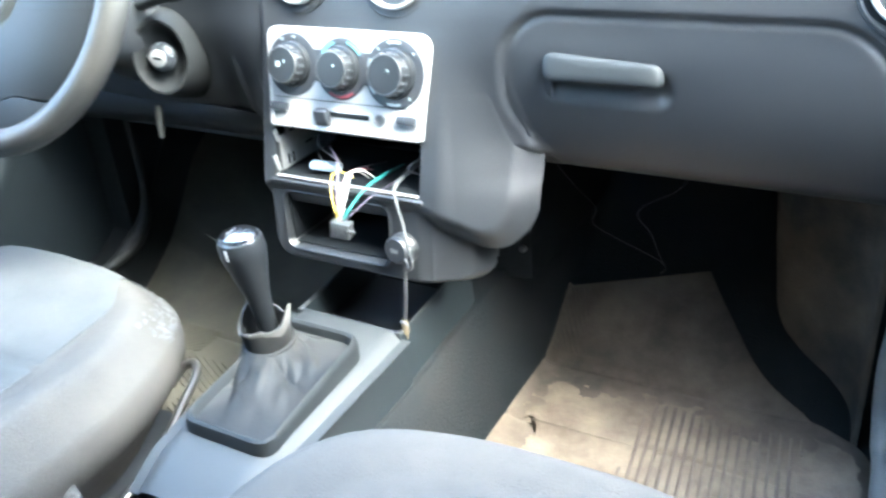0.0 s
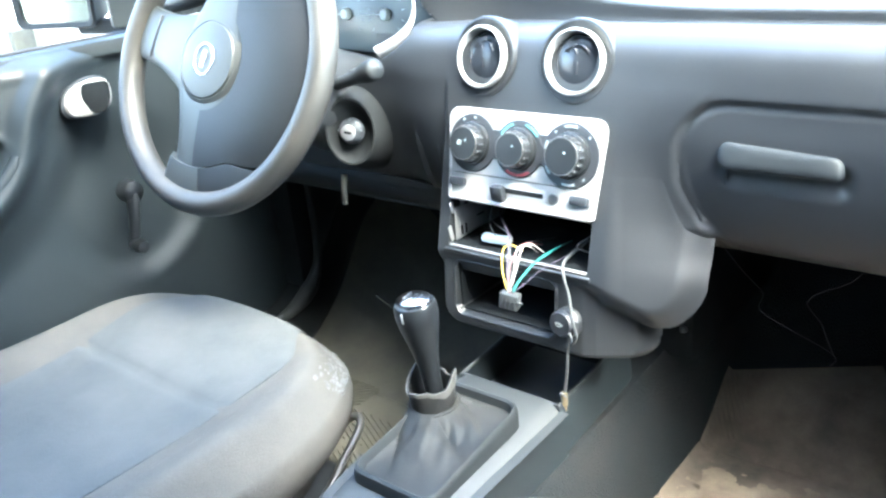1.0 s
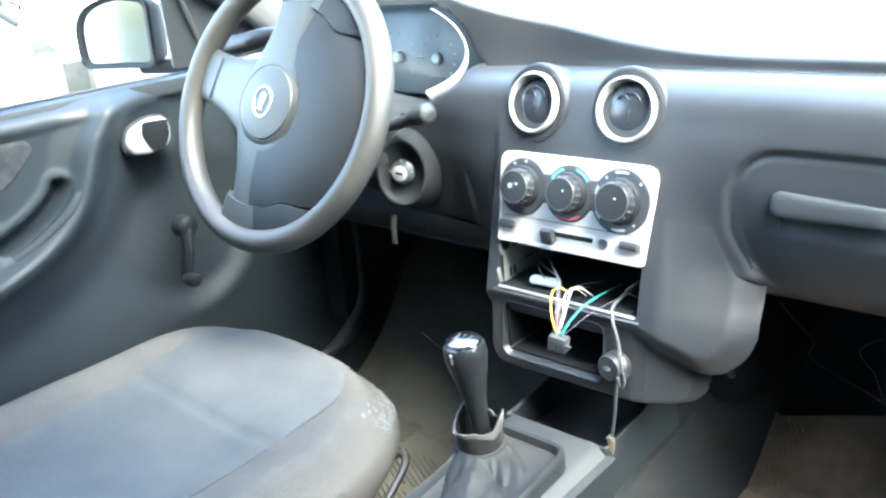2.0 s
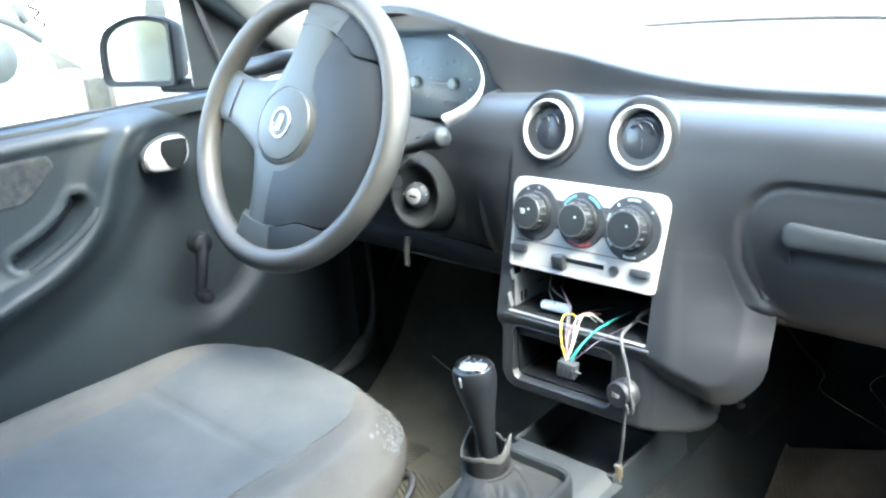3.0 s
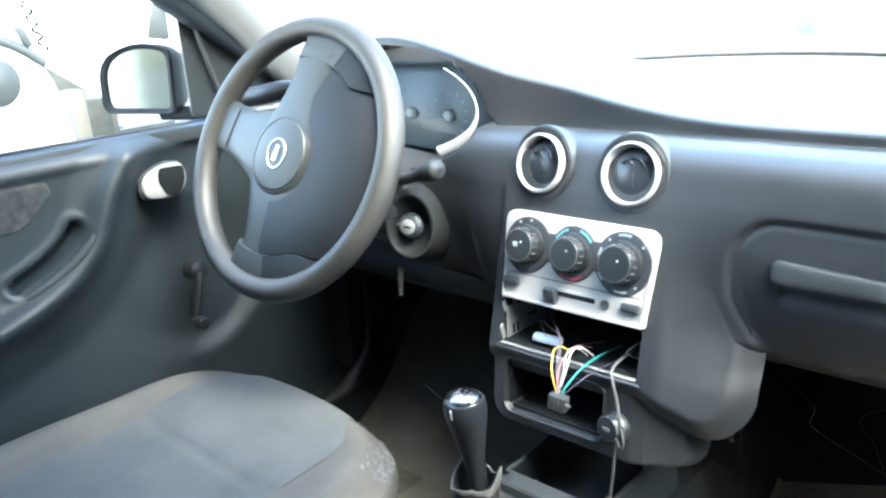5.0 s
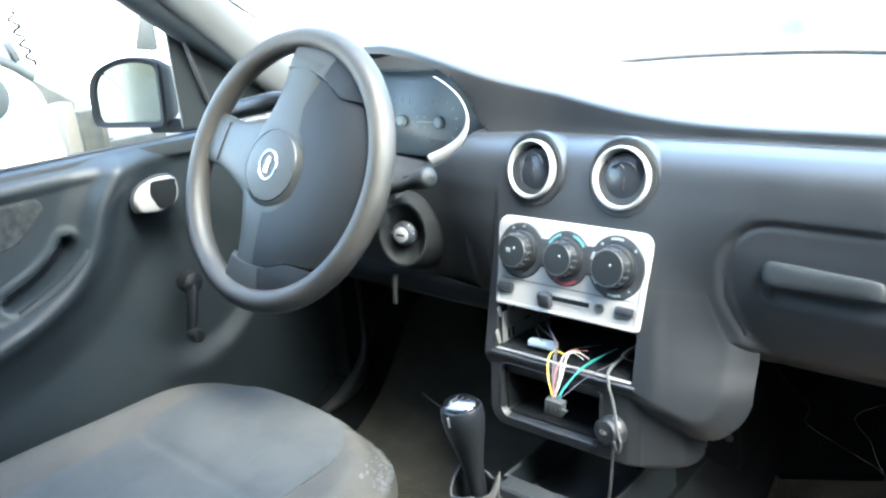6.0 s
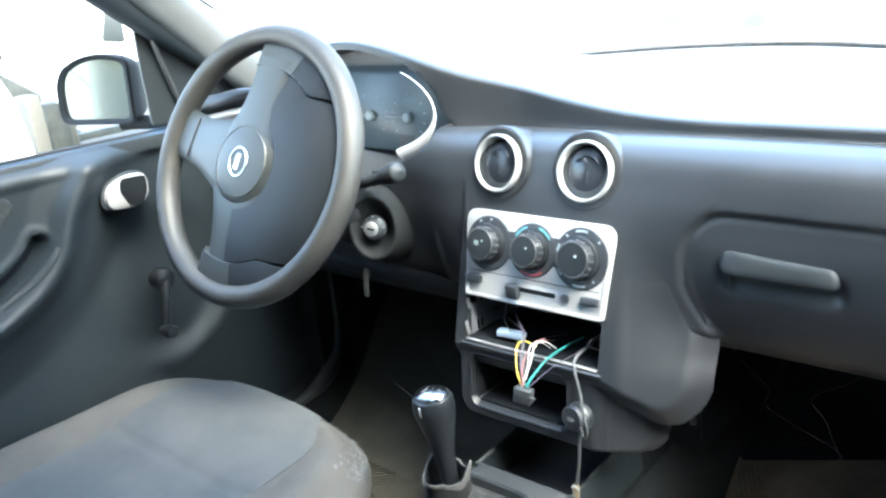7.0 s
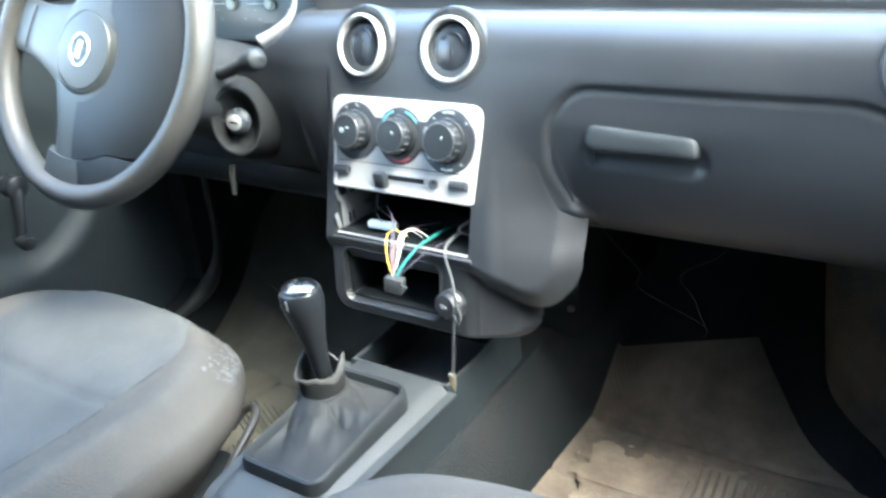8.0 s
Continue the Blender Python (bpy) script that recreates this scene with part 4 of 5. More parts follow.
part("stalk", tube([(-0.285, 0.030, 0.636), (-0.258, 0.022, 0.642), (-0.228, 0.017, 0.651), (-0.204, 0.015, 0.659), (-0.184, 0.013, 0.6655)], lambda t: 0.0080 + 0.0050 * smooth01(0.45, 0.75, t) - 0.0110 * smooth01(0.86, 1.0, t) ** 2, 18), STALK, column, "wiper stalk")
part("stalk", tube([(-0.39, 0.010, 0.735), (-0.415, 0.006, 0.752), (-0.445, -0.004, 0.756), (-0.490, -0.016, 0.748), (-0.530, -0.026, 0.742)], lambda t: 0.008 + 0.005 * smooth01(0.3, 0.7, t), 14), DARK, column, "black indicator stalk")
part("release_lever", tube([(-0.277, 0.020, 0.520), (-0.273, 0.012, 0.505), (-0.268, 0.006, 0.484)], lambda t: 0.0045 - 0.0015 * t, 10, flat=0.5), CORD, column, "column release lever")

# ---- centre console and gear lever ----
console = thing("centre_console", (0, -0.05, 0.22), "grey plastic tunnel console with an open tray", "console")


def console_ring(y, half, z, round_=0.022, side=0.075):
    cx = -0.005
    pts = [(-half - 0.012, z - side), (-half - 0.004, z - 0.012), (-half + round_ * 0.4, z - 0.002), (-half + round_, z), (half - round_, z), (half - round_ * 0.4, z - 0.002), (half + 0.004, z - 0.012), (half + 0.012, z - side)]
    return [(cx + x, y, zz) for x, zz in pts]


part("shell", loft([console_ring(y, h, z) for y, h, z in ((-0.30, 0.056, 0.268), (-0.26, 0.060, 0.286), (-0.20, 0.064, 0.293), (-0.10, 0.066, 0.297), (-0.03, 0.069, 0.302), (-0.022, 0.069, 0.303))]), TRIM, console)
part("top", loft([[(x, y, zz) for x, y, zz in console_ring(y_, h + 0.0015, z + 0.0025, 0.021, 0.009)] for y_, h, z in ((-0.30, 0.056, 0.268), (-0.26, 0.060, 0.286), (-0.20, 0.064, 0.293), (-0.10, 0.066, 0.297), (-0.03, 0.069, 0.302), (-0.022, 0.069, 0.303))]), CONSOLE, console, "paler worn top")
# the tray: floor, two cheeks and a lip
part("tray", join(
    box(pose(-0.005, 0.055, 0.262), 0.135, 0.160, 0.006, 0.002),
    box(pose(-0.005, -0.021, 0.283), 0.135, 0.006, 0.042, 0.002)), DARK, console, "dark open tray")
for s in (-1, 1):
    part("tray_wall", loft([[(-0.005 + s * (0.066 + dx), y, z + dz) for dx, dz in ((0.0, 0.0), (0.002, 0.002), (0.006, -0.004), (0.010, -0.075), (0.0, -0.075))] for y, z in ((-0.024, 0.302), (0.03, 0.305), (0.09, 0.312), (0.14, 0.330))]), TRIM, console)
    part("tray_rim", tube([(-0.005 + s * 0.069, y, z + 0.001) for y, z in ((-0.024, 0.302), (0.03, 0.305), (0.09, 0.312), (0.14, 0.330))], 0.0022, 8), CONSOLE, console)

gear = thing("gear_lever", (-0.01, -0.145, 0.293), "black gear lever with a chrome-capped knob and torn leatherette boot", "gear lever")
GF = [(-0.058, -0.232), (0.048, -0.232), (0.046, -0.070), (-0.056, -0.070)]
outer_ = []
corner_ = rounded(GF, 0.018, 6)
for a_, b_ in zip(corner_, corner_[1:] + corner_[:1]):
    n_ = max(1, int((b_ - a_).length / 0.004))
    outer_ += [Vector((*(a_ + (b_ - a_) * k / n_), 0)) for k in range(n_)]
cen = Vector((-0.005, -0.151, 0))


def gear_frame(scale, z):
    return [cen + (p - cen) * scale + Vector((0, 0, z + 0.010 * (p.y + 0.151) / 0.08)) for p in outer_]


part("boot_frame", loft([gear_frame(1.05, 0.290), gear_frame(1.045, 0.309), gear_frame(1.025, 0.3155), gear_frame(0.990, 0.3175), gear_frame(0.955, 0.3150), gear_frame(0.925, 0.302)], caps=False), STALK, gear, "raised dark frame round the boot")
COLLAR = Vector((-0.042, -0.112, 0.352))


def boot_ring(t):
    out = []
    for p in outer_:
        base = cen + (p - cen) * 0.945
        a = math.atan2(p.y - cen.y, p.x - cen.x)
        top = Vector((COLLAR.x + 0.0260 * math.cos(a), COLLAR.y + 0.0260 * math.sin(a), 0))
        k = t ** 0.56
        q = base + (top - base) * k
        ridge = 0.75 * (abs(math.sin(2 * a + 0.5 + 1.1 * t)) ** 0.6 - 0.6) + 0.22 * (abs(math.sin(5 * a - 2.5 * t + 0.4)) - 0.6)
        fold = 0.020 * ridge * math.sin(math.pi * t) ** 0.6 + 0.010 * noise.noise(Vector((math.cos(a) * 3.2, math.sin(a) * 3.2, t * 4)))
        foot = 0.3062 + 0.010 * (base.y + 0.151) / 0.08
        rise = t ** 1.4 + (0.42 * ridge + 0.20 * noise.noise(Vector((math.cos(a) * 2.8, math.sin(a) * 2.8, 7.0 + t * 3)))) * math.sin(math.pi * t)
        q = Vector((top.x + (q.x - top.x) * (1 + fold / 0.05 * (1 - t)), top.y + (q.y - top.y) * (1 + fold / 0.05 * (1 - t)), foot + (0.324 - foot) * max(0.0, rise)))
        out.append(q)
    return out


part("boot", loft([boot_ring(k / 44) for k in range(45)], caps=False), LEATHERETTE, gear, "creased dark leatherette boot")

def cuff(u, v):
    """Torn sleeve round the lever: two standing lobes with a low front between them."""
    a = 2 * math.pi * u
    r = 0.0252 + 0.0026 * math.sin(3 * a + 1) * v + 0.0015 * v ** 2
    lobes = 0.020 * math.exp(-((math.remainder(a - 0.35, 2 * math.pi)) / 0.55) ** 2) + 0.016 * math.exp(-((math.remainder(a - 2.9, 2 * math.pi)) / 0.65) ** 2)
    ragged = 0.0016 * math.sin(4 * a) + 0.0008 * math.sin(11 * a + 1) + 0.0004 * math.sin(23 * a)
    return (COLLAR.x + r * math.cos(a), COLLAR.y + r * math.sin(a), 0.316 + v * (0.032 + lobes + ragged))


part("collar", grid(cuff, 60, 10, wrap=True, thick=0.0014), LEATHERETTE, gear, "torn cuff of the boot")
part("torn_edge", grid(lambda u, v: Vector(cuff(u, 0.86 - 0.22 * max(0.0, math.cos(2 * (2 * math.pi * u - 0.1))) + (0.15 + 0.22 * max(0.0, math.cos(2 * (2 * math.pi * u - 0.1)))) * v)) + Vector((0.0012 * math.cos(2 * math.pi * u), 0.0012 * math.sin(2 * math.pi * u), 0.0)), 60, 4, wrap=True, thick=0.001), BOOT_PALE, gear, "pale frayed edge")
part("tie", torus(pose(COLLAR.x, COLLAR.y, 0.323, 6, 0, 0), 0.0268, 0.0028, 36, 8), LEATHERETTE, gear)
KT, KB = Vector((-0.0475, -0.119, 0.452)), Vector((-0.040, -0.109, 0.330))
KM = frame_of(KB, KT - KB, (0, 1, 0))
KL = (KT - KB).length
part("grip", lathe([(0.0, 0.0), (0.0098, 0.0), (0.0105, 0.030), (0.0130, 0.052), (0.0175, 0.074), (0.0220, 0.094), (0.0238, 0.106), (0.0232, KL - 0.006), (0.0215, KL - 0.002), (0.0, KL - 0.002)], KM, 40), KNOB, gear, "black tapered grip")
part("knob_cap", lathe([(0.0205, KL - 0.004), (0.0205, KL + 0.000), (0.0190, KL + 0.0026), (0.012, KL + 0.0046), (0.0, KL + 0.0054)], KM @ Matrix.Diagonal((1.0, 0.9, 1, 1)), 40), CHROME, gear, "chrome cap with an engraved shift pattern")
for dx, dy, sx, sy in ((-0.008, 0.0, 0.0011, 0.014), (0.0, 0.0, 0.0011, 0.014), (0.008, 0.0, 0.0011, 0.014), (0.0, 0.0, 0.016, 0.0011)):
    part("engraving", box(KM @ pose(dx, dy, KL + 0.0046), sx, sy, 0.0014, 0.0002, 1), DARK, gear)
part("reverse_ring_pin", box(KM @ pose(0.001, -0.0235, KL - 0.010), 0.0022, 0.002, 0.012, 0.0005, 1), STEEL, gear)
# thin rod that sticks out in the driver's footwell
solo("pedal_rod", tube([(-0.282, 0.052, 0.328), (-0.262, 0.050, 0.321), (-0.243, 0.049, 0.315)], 0.0011, 8), CORD, "thin metal rod in the driver's footwell", "rod")


# ---- seats ----
def seat(at, label, worn, lever, front, crown=0.0):
    """Front seat; at is the middle of the cushion's front edge at floor height."""
    ox, oy, oz = at
    s = thing("front_seat", at, label, "car seat", "front seats")
    W, D = 0.245, 0.52

    def outline(a, grow=0.0):
        """Plan of the cushion: blunt, rounded at the front."""
        c, q = math.cos(a), math.sin(a)
        p = 2.9 if q > 0 else 5.0
        r = (abs(c) ** p + abs(q) ** p) ** (-1 / p)
        return (W + grow) * c * r, -D / 2 + (D / 2 + grow) * q * r

    def top(x, y):
        """Height of the cushion: bolsters at the sides, a raised front, a dip in the middle."""
        side = smooth01(0.10, 0.22, abs(x))
        rise = smooth01(-0.26, -0.06, y)
        return 0.232 + 0.026 * side * (1 - 0.5 * rise) + (0.020 + crown * math.exp(-((x + 0.07) / 0.14) ** 2)) * rise

    def skin(u, v):
        a = 2 * math.pi * u
        if v < 0.62:                       # top, from the middle outwards
            k = v / 0.62
            x, y = outline(a)
            x, y = x * k, -D / 2 + (y + D / 2) * k
            z = top(x, y) - 0.040 * smooth01(0.80, 1.0, k) ** 2
            z -= 0.008 * math.exp(-((k - 0.70) / 0.02) ** 2) * 0.35
        else:                              # edge and skirt
            k = (v - 0.62) / 0.38
            x, y = outline(a, 0.010 * math.sin(math.pi * min(1, k * 1.6)) - 0.060 * k ** 1.5)
            zt = top(x, y) - 0.040
            z = zt + (0.085 - zt) * k
        z += 0.003 * noise.noise(Vector((x * 9, y * 9, ox)))
        return (ox + x, oy + y, oz + z)

    part("cushion", grid(skin, 96, 52, wrap=True), CLOTH_EDGE, s, "soft grey cloth cushion", sharp=80)

    def insert(u, v):
        y = -front - (0.495 - front) * v
        half = 0.155 - 0.012 * v - 0.060 * smooth01(0.24, 0.0, v) ** 2
        x = half * (2 * u - 1)
        edge = min(smooth01(0, 0.06, u), smooth01(1, 0.94, u), smooth01(0, 0.05, v), smooth01(1, 0.96, v))
        p = 2.9 if y > -D / 2 else 5.0
        k = (abs(x / W) ** p + abs((y + D / 2) / (D / 2)) ** p) ** (1 / p)
        return (ox + x, oy + y, oz + top(x, y) - 0.040 * smooth01(0.80, 1.0, min(1, k)) ** 2 + 0.0030 * edge - 0.001 + 0.003 * noise.noise(Vector((x * 9, y * 9, ox))) - 0.004 * math.exp(-((y + 0.20) / 0.006) ** 2))

    part("cushion_insert", grid(insert, 40, 60, thick=-0.002), CLOTH_MID, s, "blue-grey cloth panel, paler where worn", sharp=80)
    # backrest, leaning back
    tilt = radians(24)
    back_ = []
    for i in range(17):
        t = i / 16
        h = 0.62 * t
        w = 0.235 - 0.075 * smooth01(0.75, 1.0, t) - 0.03 * (1 - smooth01(0.0, 0.12, t))
        d = 0.060 - 0.020 * t
        ring_ = []
        for k in range(28):
            b = 2 * math.pi * k / 28
            x = math.copysign(abs(math.cos(b)) ** 0.55, math.cos(b)) * w
            q = math.copysign(abs(math.sin(b)) ** 0.8, math.sin(b)) * d
            ring_.append((ox + x, oy - D + 0.02 - math.sin(tilt) * h + q * math.cos(tilt), oz + 0.16 + math.cos(tilt) * h + q * math.sin(tilt)))
        back_.append(ring_)
    part("backrest", loft(back_), CLOTH_EDGE, s, sharp=80)
    part("seat_frame", box(pose(ox, oy - 0.27, oz + 0.070), 0.40, 0.42, 0.035, 0.008), DARK, s)
    for sx in (-0.17, 0.17):
        part("rail", box(pose(ox + sx, oy - 0.25, oz + 0.026), 0.035, 0.46, 0.055, 0.006), DARK, s)
    if worn:
        dice = random.Random(5)
        bm = bmesh.new()
        for k in range(520):                # frayed flecks along the inner front corner
            p = dice.random()
            u0, v0 = 0.100 + 0.200 * p ** 1.2, dice.gauss(0.604, 0.010 + 0.010 * (1 - p))
            size = dice.uniform(0.0005, 0.0022)
            ring_ = []
            for j in range(7):
                g = 2 * math.pi * j / 7
                r = size * dice.uniform(0.5, 1.3)
                x, y, z = skin((u0 + r * math.cos(g) * 1.5) % 1, v0 + r * math.sin(g) * 1.6)
                ring_.append(bm.verts.new((ox + (x - ox) * 1.003, oy - D / 2 + (y - oy + D / 2) * 1.003, z + 0.0005)))
            bm.faces.new(ring_)
        part("worn_patch", bm, WORN, s, "pale frayed flecks of a threadbare corner", sharp=80)
    if lever:
        part("adjuster_bar", tube([(ox + 0.120, oy - 0.030, oz + 0.095), (ox + 0.132, oy - 0.012, oz + 0.116), (ox + 0.150, oy - 0.010, oz + 0.124), (ox + 0.166, oy - 0.028, oz + 0.120), (ox + 0.182, oy - 0.075, oz + 0.108), (ox + 0.200, oy - 0.13, oz + 0.094), (ox + 0.210, oy - 0.22, oz + 0.074)], 0.0052, 10), DARK_STEEL, s, "bent steel adjuster bar")
        part("tear", grid(lambda p, q: (ox + 0.247 - 0.012 * q + 0.004 * math.sin(9 * p), oy - 0.300 + 0.045 * p, oz + 0.150 + 0.030 * q + 0.010 * math.sin(7 * p + 2 * q)), 12, 6, thick=0.002), WORN, s, "torn pale patch on the side")
    return s


seat((-0.360, -0.068, 0.10), "grey and blue cloth front seat, frayed at its inner front corner", True, True, 0.030, 0.010)
seat((0.342, -0.180, 0.13), "pale grey cloth front seat set further back", False, False, 0.15)


# ---- floor mats ----
def mat_sheet(name, x0, x1, y0, y1, taper, mat_, label, ribs):
    """A ribbed rubber mat that lies on the floor and climbs the toe board."""
    t = thing(name, ((x0 + x1) / 2, (y0 + y1) / 2, 0.10), label, "floor mat")

    def lie(x, y):
        return floor_height(x, y) + 0.010

    def right(y):
        return curve(taper, y) if taper else x1

    def sheet(u, v):
        y = y0 + (y1 - y0) * v
        x = x0 + (right(y) - x0) * u
        y -= 0.055 * (1 - u) * v ** 6 * (x0 > 0)
        wave = 0.0012 * noise.noise(Vector((x * 7, y * 7, 0.3)))
        bend = sum(math.exp(-((y - y_ - slope * (x - 0.17)) / 0.0045) ** 2) for y_, slope in ((0.253, 0.0), (0.122, 0.0))) if x > 0 else math.exp(-((y - 0.105) / 0.005) ** 2)
        return (x, y, lie(x, y) + wave - 0.003 - 0.004 * bend)
    part("sheet", grid(sheet, 40, 260, thick=0.008), mat_, t)
    strips = []
    for (x_lo, y_lo, x_hi, y_hi, dx, dy, pitch) in ribs:          # fields of slanting ribs, each cut off at its field's border
        d = Vector((dx, dy)).normalized()
        side = Vector((-d.y, d.x))
        mid = Vector(((x_lo + x_hi) / 2, (y_lo + y_hi) / 2))
        reach = math.hypot(x_hi - x_lo, y_hi - y_lo) / 2
        for k in range(-int(reach / pitch), int(reach / pitch) + 1):
            pts = []
            for j in range(81):
                q = mid + side * (k * pitch) + d * (reach * (j / 40 - 1))
                if x_lo <= q.x <= min(x_hi, right(q.y) - 0.022) and y_lo <= q.y <= y_hi:
                    pts.append((q.x, q.y, lie(q.x, q.y) + 0.0066))
            if len(pts) > 3:
                strips.append(tube(pts[::3] + pts[-1:] if len(pts) % 3 != 1 else pts[::3], pitch * 0.22, 6, smooth=False, flat=0.8))
    ob = part("ribs", join(*strips), mat_, t, "moulded ribs")
    tagged(ob, kind="stuff")
    return t


MAT_SIDE = [(-0.42, 0.57), (0.10, 0.56), (0.19, 0.545), (0.222, 0.525), (0.253, 0.47), (0.299, 0.398), (0.357, 0.343), (0.405, 0.305)]
tan_mat = mat_sheet("floor_mat", 0.117, 0.60, -0.42, 0.405, MAT_SIDE, MAT_TAN, "tan dusty ribbed rubber mat in the passenger footwell",
          [(0.122, 0.262, 0.160, 0.345, -0.67, 1.0, 0.0065), (0.285, -0.05, 0.47, 0.205, -0.12, 1.0, 0.0115)])


def mud_edge(x, y):
    """Above zero where dried mud covers the mat: its rear part, with a ragged border."""
    rough = 0.030 * noise.noise(Vector((x * 8, y * 8, 5.0))) + 0.024 * noise.noise(Vector((x * 27, y * 27, 1.0))) + 0.022 * noise.noise(Vector((x * 70, y * 70, 3.0)))
    return min(0.205 - y, x - 0.150, curve(MAT_SIDE, y) - 0.020 - x) + rough * (1 if x < 0.50 else 0.3)


def mud_point(u, v):
    x, y = 0.125 + 0.43 * u, -0.30 + 0.56 * v
    wave = 0.0012 * noise.noise(Vector((x * 7, y * 7, 0.3)))
    bend = sum(math.exp(-((y - q) / 0.0045) ** 2) for q in (0.253, 0.122))
    return (x, y, floor_height(x, y) + 0.0157 + wave - 0.004 * bend)


mud = grid(mud_point, 190, 240)
bmesh.ops.delete(mud, geom=[q for q in mud.verts if mud_edge(q.co.x, q.co.y) < 0], context="VERTS")
part("dried_mud", mud, MUD, tan_mat, "pale tan crust of dried mud")
mat_sheet("floor_mat", -0.58, -0.150, -0.42, 0.42, None, MAT_OLIVE, "olive dusty ribbed rubber mat in the driver's footwell",
          [(-0.370, -0.016, -0.262, 0.050, 1.0, -0.50, 0.0080), (-0.440, 0.056, -0.365, 0.115, 1.0, 0.9, 0.0080), (-0.255, -0.016, -0.165, 0.095, 1.0, 0.5, 0.0085), (-0.31, -0.20, -0.165, -0.030, 1.0, -0.5, 0.0085)])

# loose wires under the dashboard
solo("loose_wire", tube([(0.17, 0.16, 0.455), (0.195, 0.175, 0.415), (0.216, 0.18, 0.391), (0.213, 0.18, 0.370), (0.240, 0.18, 0.356), (0.270, 0.18, 0.345), (0.293, 0.178, 0.337), (0.301, 0.176, 0.330), (0.296, 0.174, 0.322)], 0.0005, 7), WIRES["dim"], "thin grey wire drooping under the dashboard", "wire")
solo("loose_wire", tube([(0.33, 0.18, 0.455), (0.309, 0.18, 0.426), (0.285, 0.18, 0.410), (0.271, 0.18, 0.400), (0.266, 0.18, 0.387), (0.282, 0.178, 0.370), (0.290, 0.178, 0.350), (0.298, 0.176, 0.336)], 0.0005, 7), WIRES["dim"], "thin grey wire drooping under the dashboard", "wire")


# ---- driver's door ----
door = thing("door_1", (-0.65, -0.33, 0.16), "closed driver's door with a dark moulded panel and wind-down window", "car door", kind="structure")
Y0, Y1, BELT = -0.90, 0.20, 0.694


HOLLOW = [(q.y, q.z) for q in spline([(0, -0.2505, 0.588), (0, -0.258, 0.576), (0, -0.280, 0.557), (0, -0.309, 0.541), (0, -0.342, 0.528)], 16)]
CREST = [(q.y, q.z) for q in spline([(0, -0.140, 0.706), (0, -0.173, 0.667), (0, -0.202, 0.629), (0, -0.220, 0.590), (0, -0.234, 0.562), (0, -0.264, 0.531), (0, -0.302, 0.507), (0, -0.345, 0.489), (0, -0.43, 0.466), (0, -0.60, 0.446), (0, -0.92, 0.436)], 5)]


def beside_crest(y, z):
    """Signed distance to the armrest's crest, positive on its front and lower side."""
    best, sign = 9.0, 1
    for (a, b), (c, d) in zip(CREST, CREST[1:]):
        ly, lz = c - a, d - b
        t = min(1.0, max(0.0, ((y - a) * ly + (z - b) * lz) / (ly * ly + lz * lz)))
        r = math.hypot(y - a - t * ly, z - b - t * lz)
        if r < best:
            best, sign = r, 1 if ly * (z - b) - lz * (y - a) > 0 else -1
    return best * sign


def door_relief(y, z):
    """How far the trim stands proud of its base plane."""
    h = 0.013 * smooth01(0.660, 0.690, z)
    # armrest crest that sweeps down to the rear, hollow behind it and falling away ahead of it
    d = beside_crest(y, z)
    h += 0.020 * math.exp(-(d / (0.011 if d < 0 else 0.024)) ** 2) * smooth01(0.715, 0.66, z)
    h += 0.012 * smooth01(-0.05, 0.0, d) - 0.032 * smooth01(0.0, 0.11, d)
    # round hollow about the window crank
    r = math.hypot((y + 0.065) / 1.0, (z - 0.455) / 1.0)
    h -= 0.012 * smooth01(0.150, 0.085, r)
    h += 0.006 * math.exp(-((r - 0.128) / 0.020) ** 2) * smooth01(0.44, 0.36, z) * smooth01(-0.16, -0.04, y)
    # finger hollow along the pull, with a soft lip
    near = min(math.hypot(y - a, z - b) for a, b in HOLLOW)
    h += 0.002 * math.exp(-((near - 0.0175) / 0.005) ** 2) - 0.028 * smooth01(0.0140, 0.0080, near)
    return h


def door_skin(u, v):
    y, z = Y0 + (Y1 - Y0) * u, 0.155 + (BELT - 0.155) * v
    return (-0.655 + door_relief(y, z) - 0.034 * smooth01(0.660, 0.696, z) ** 2, y, z)


part("trim_panel", grid(door_skin, 400, 200, thick=0.004), TRIM, door)
part("belt_trim", loft([[(x, y, z) for x, z in ((-0.690, 0.676), (-0.690, 0.697), (-0.674, 0.699), (-0.664, 0.695), (-0.660, 0.687), (-0.660, 0.676))] for y in (Y0, -0.4, -0.1, 0.10)]), TRIM, door)
part("belt_seal", tube([(-0.679, Y0, 0.703), (-0.679, -0.4, 0.7015), (-0.679, 0.02, 0.6985)], 0.003, 8), SEAL, door, "black window seal")
part("outer_skin", grid(lambda u, v: (-0.745 - 0.03 * math.sin(math.pi * v) + 0.035 * smooth01(0.9, 1.0, v), Y0 + 1.12 * u, 0.05 + 0.637 * v), 30, 20, thick=0.003), WHITE_PAINT, door, "white outer skin")
part("belt_cap", box(pose(-0.715, -0.34, 0.684), 0.06, 1.12, 0.012, 0.004), WHITE_PAINT, door)
# fabric insert and pull
def cloth_distance(y, z):
    return rect_distance(y + 1.1 * max(0.0, 0.640 - z), z, -0.397, 0.629, 0.128, 0.0325, 0.016)


def cloth_point(u, v):
    y, z = -0.56 + 0.29 * u, 0.594 + 0.070 * v
    return (-0.655 + door_relief(y, z) + 0.0072 - 0.0040 * smooth01(-0.007, 0.0, cloth_distance(y, z)), y, z)


cloth = grid(cloth_point, 140, 40)
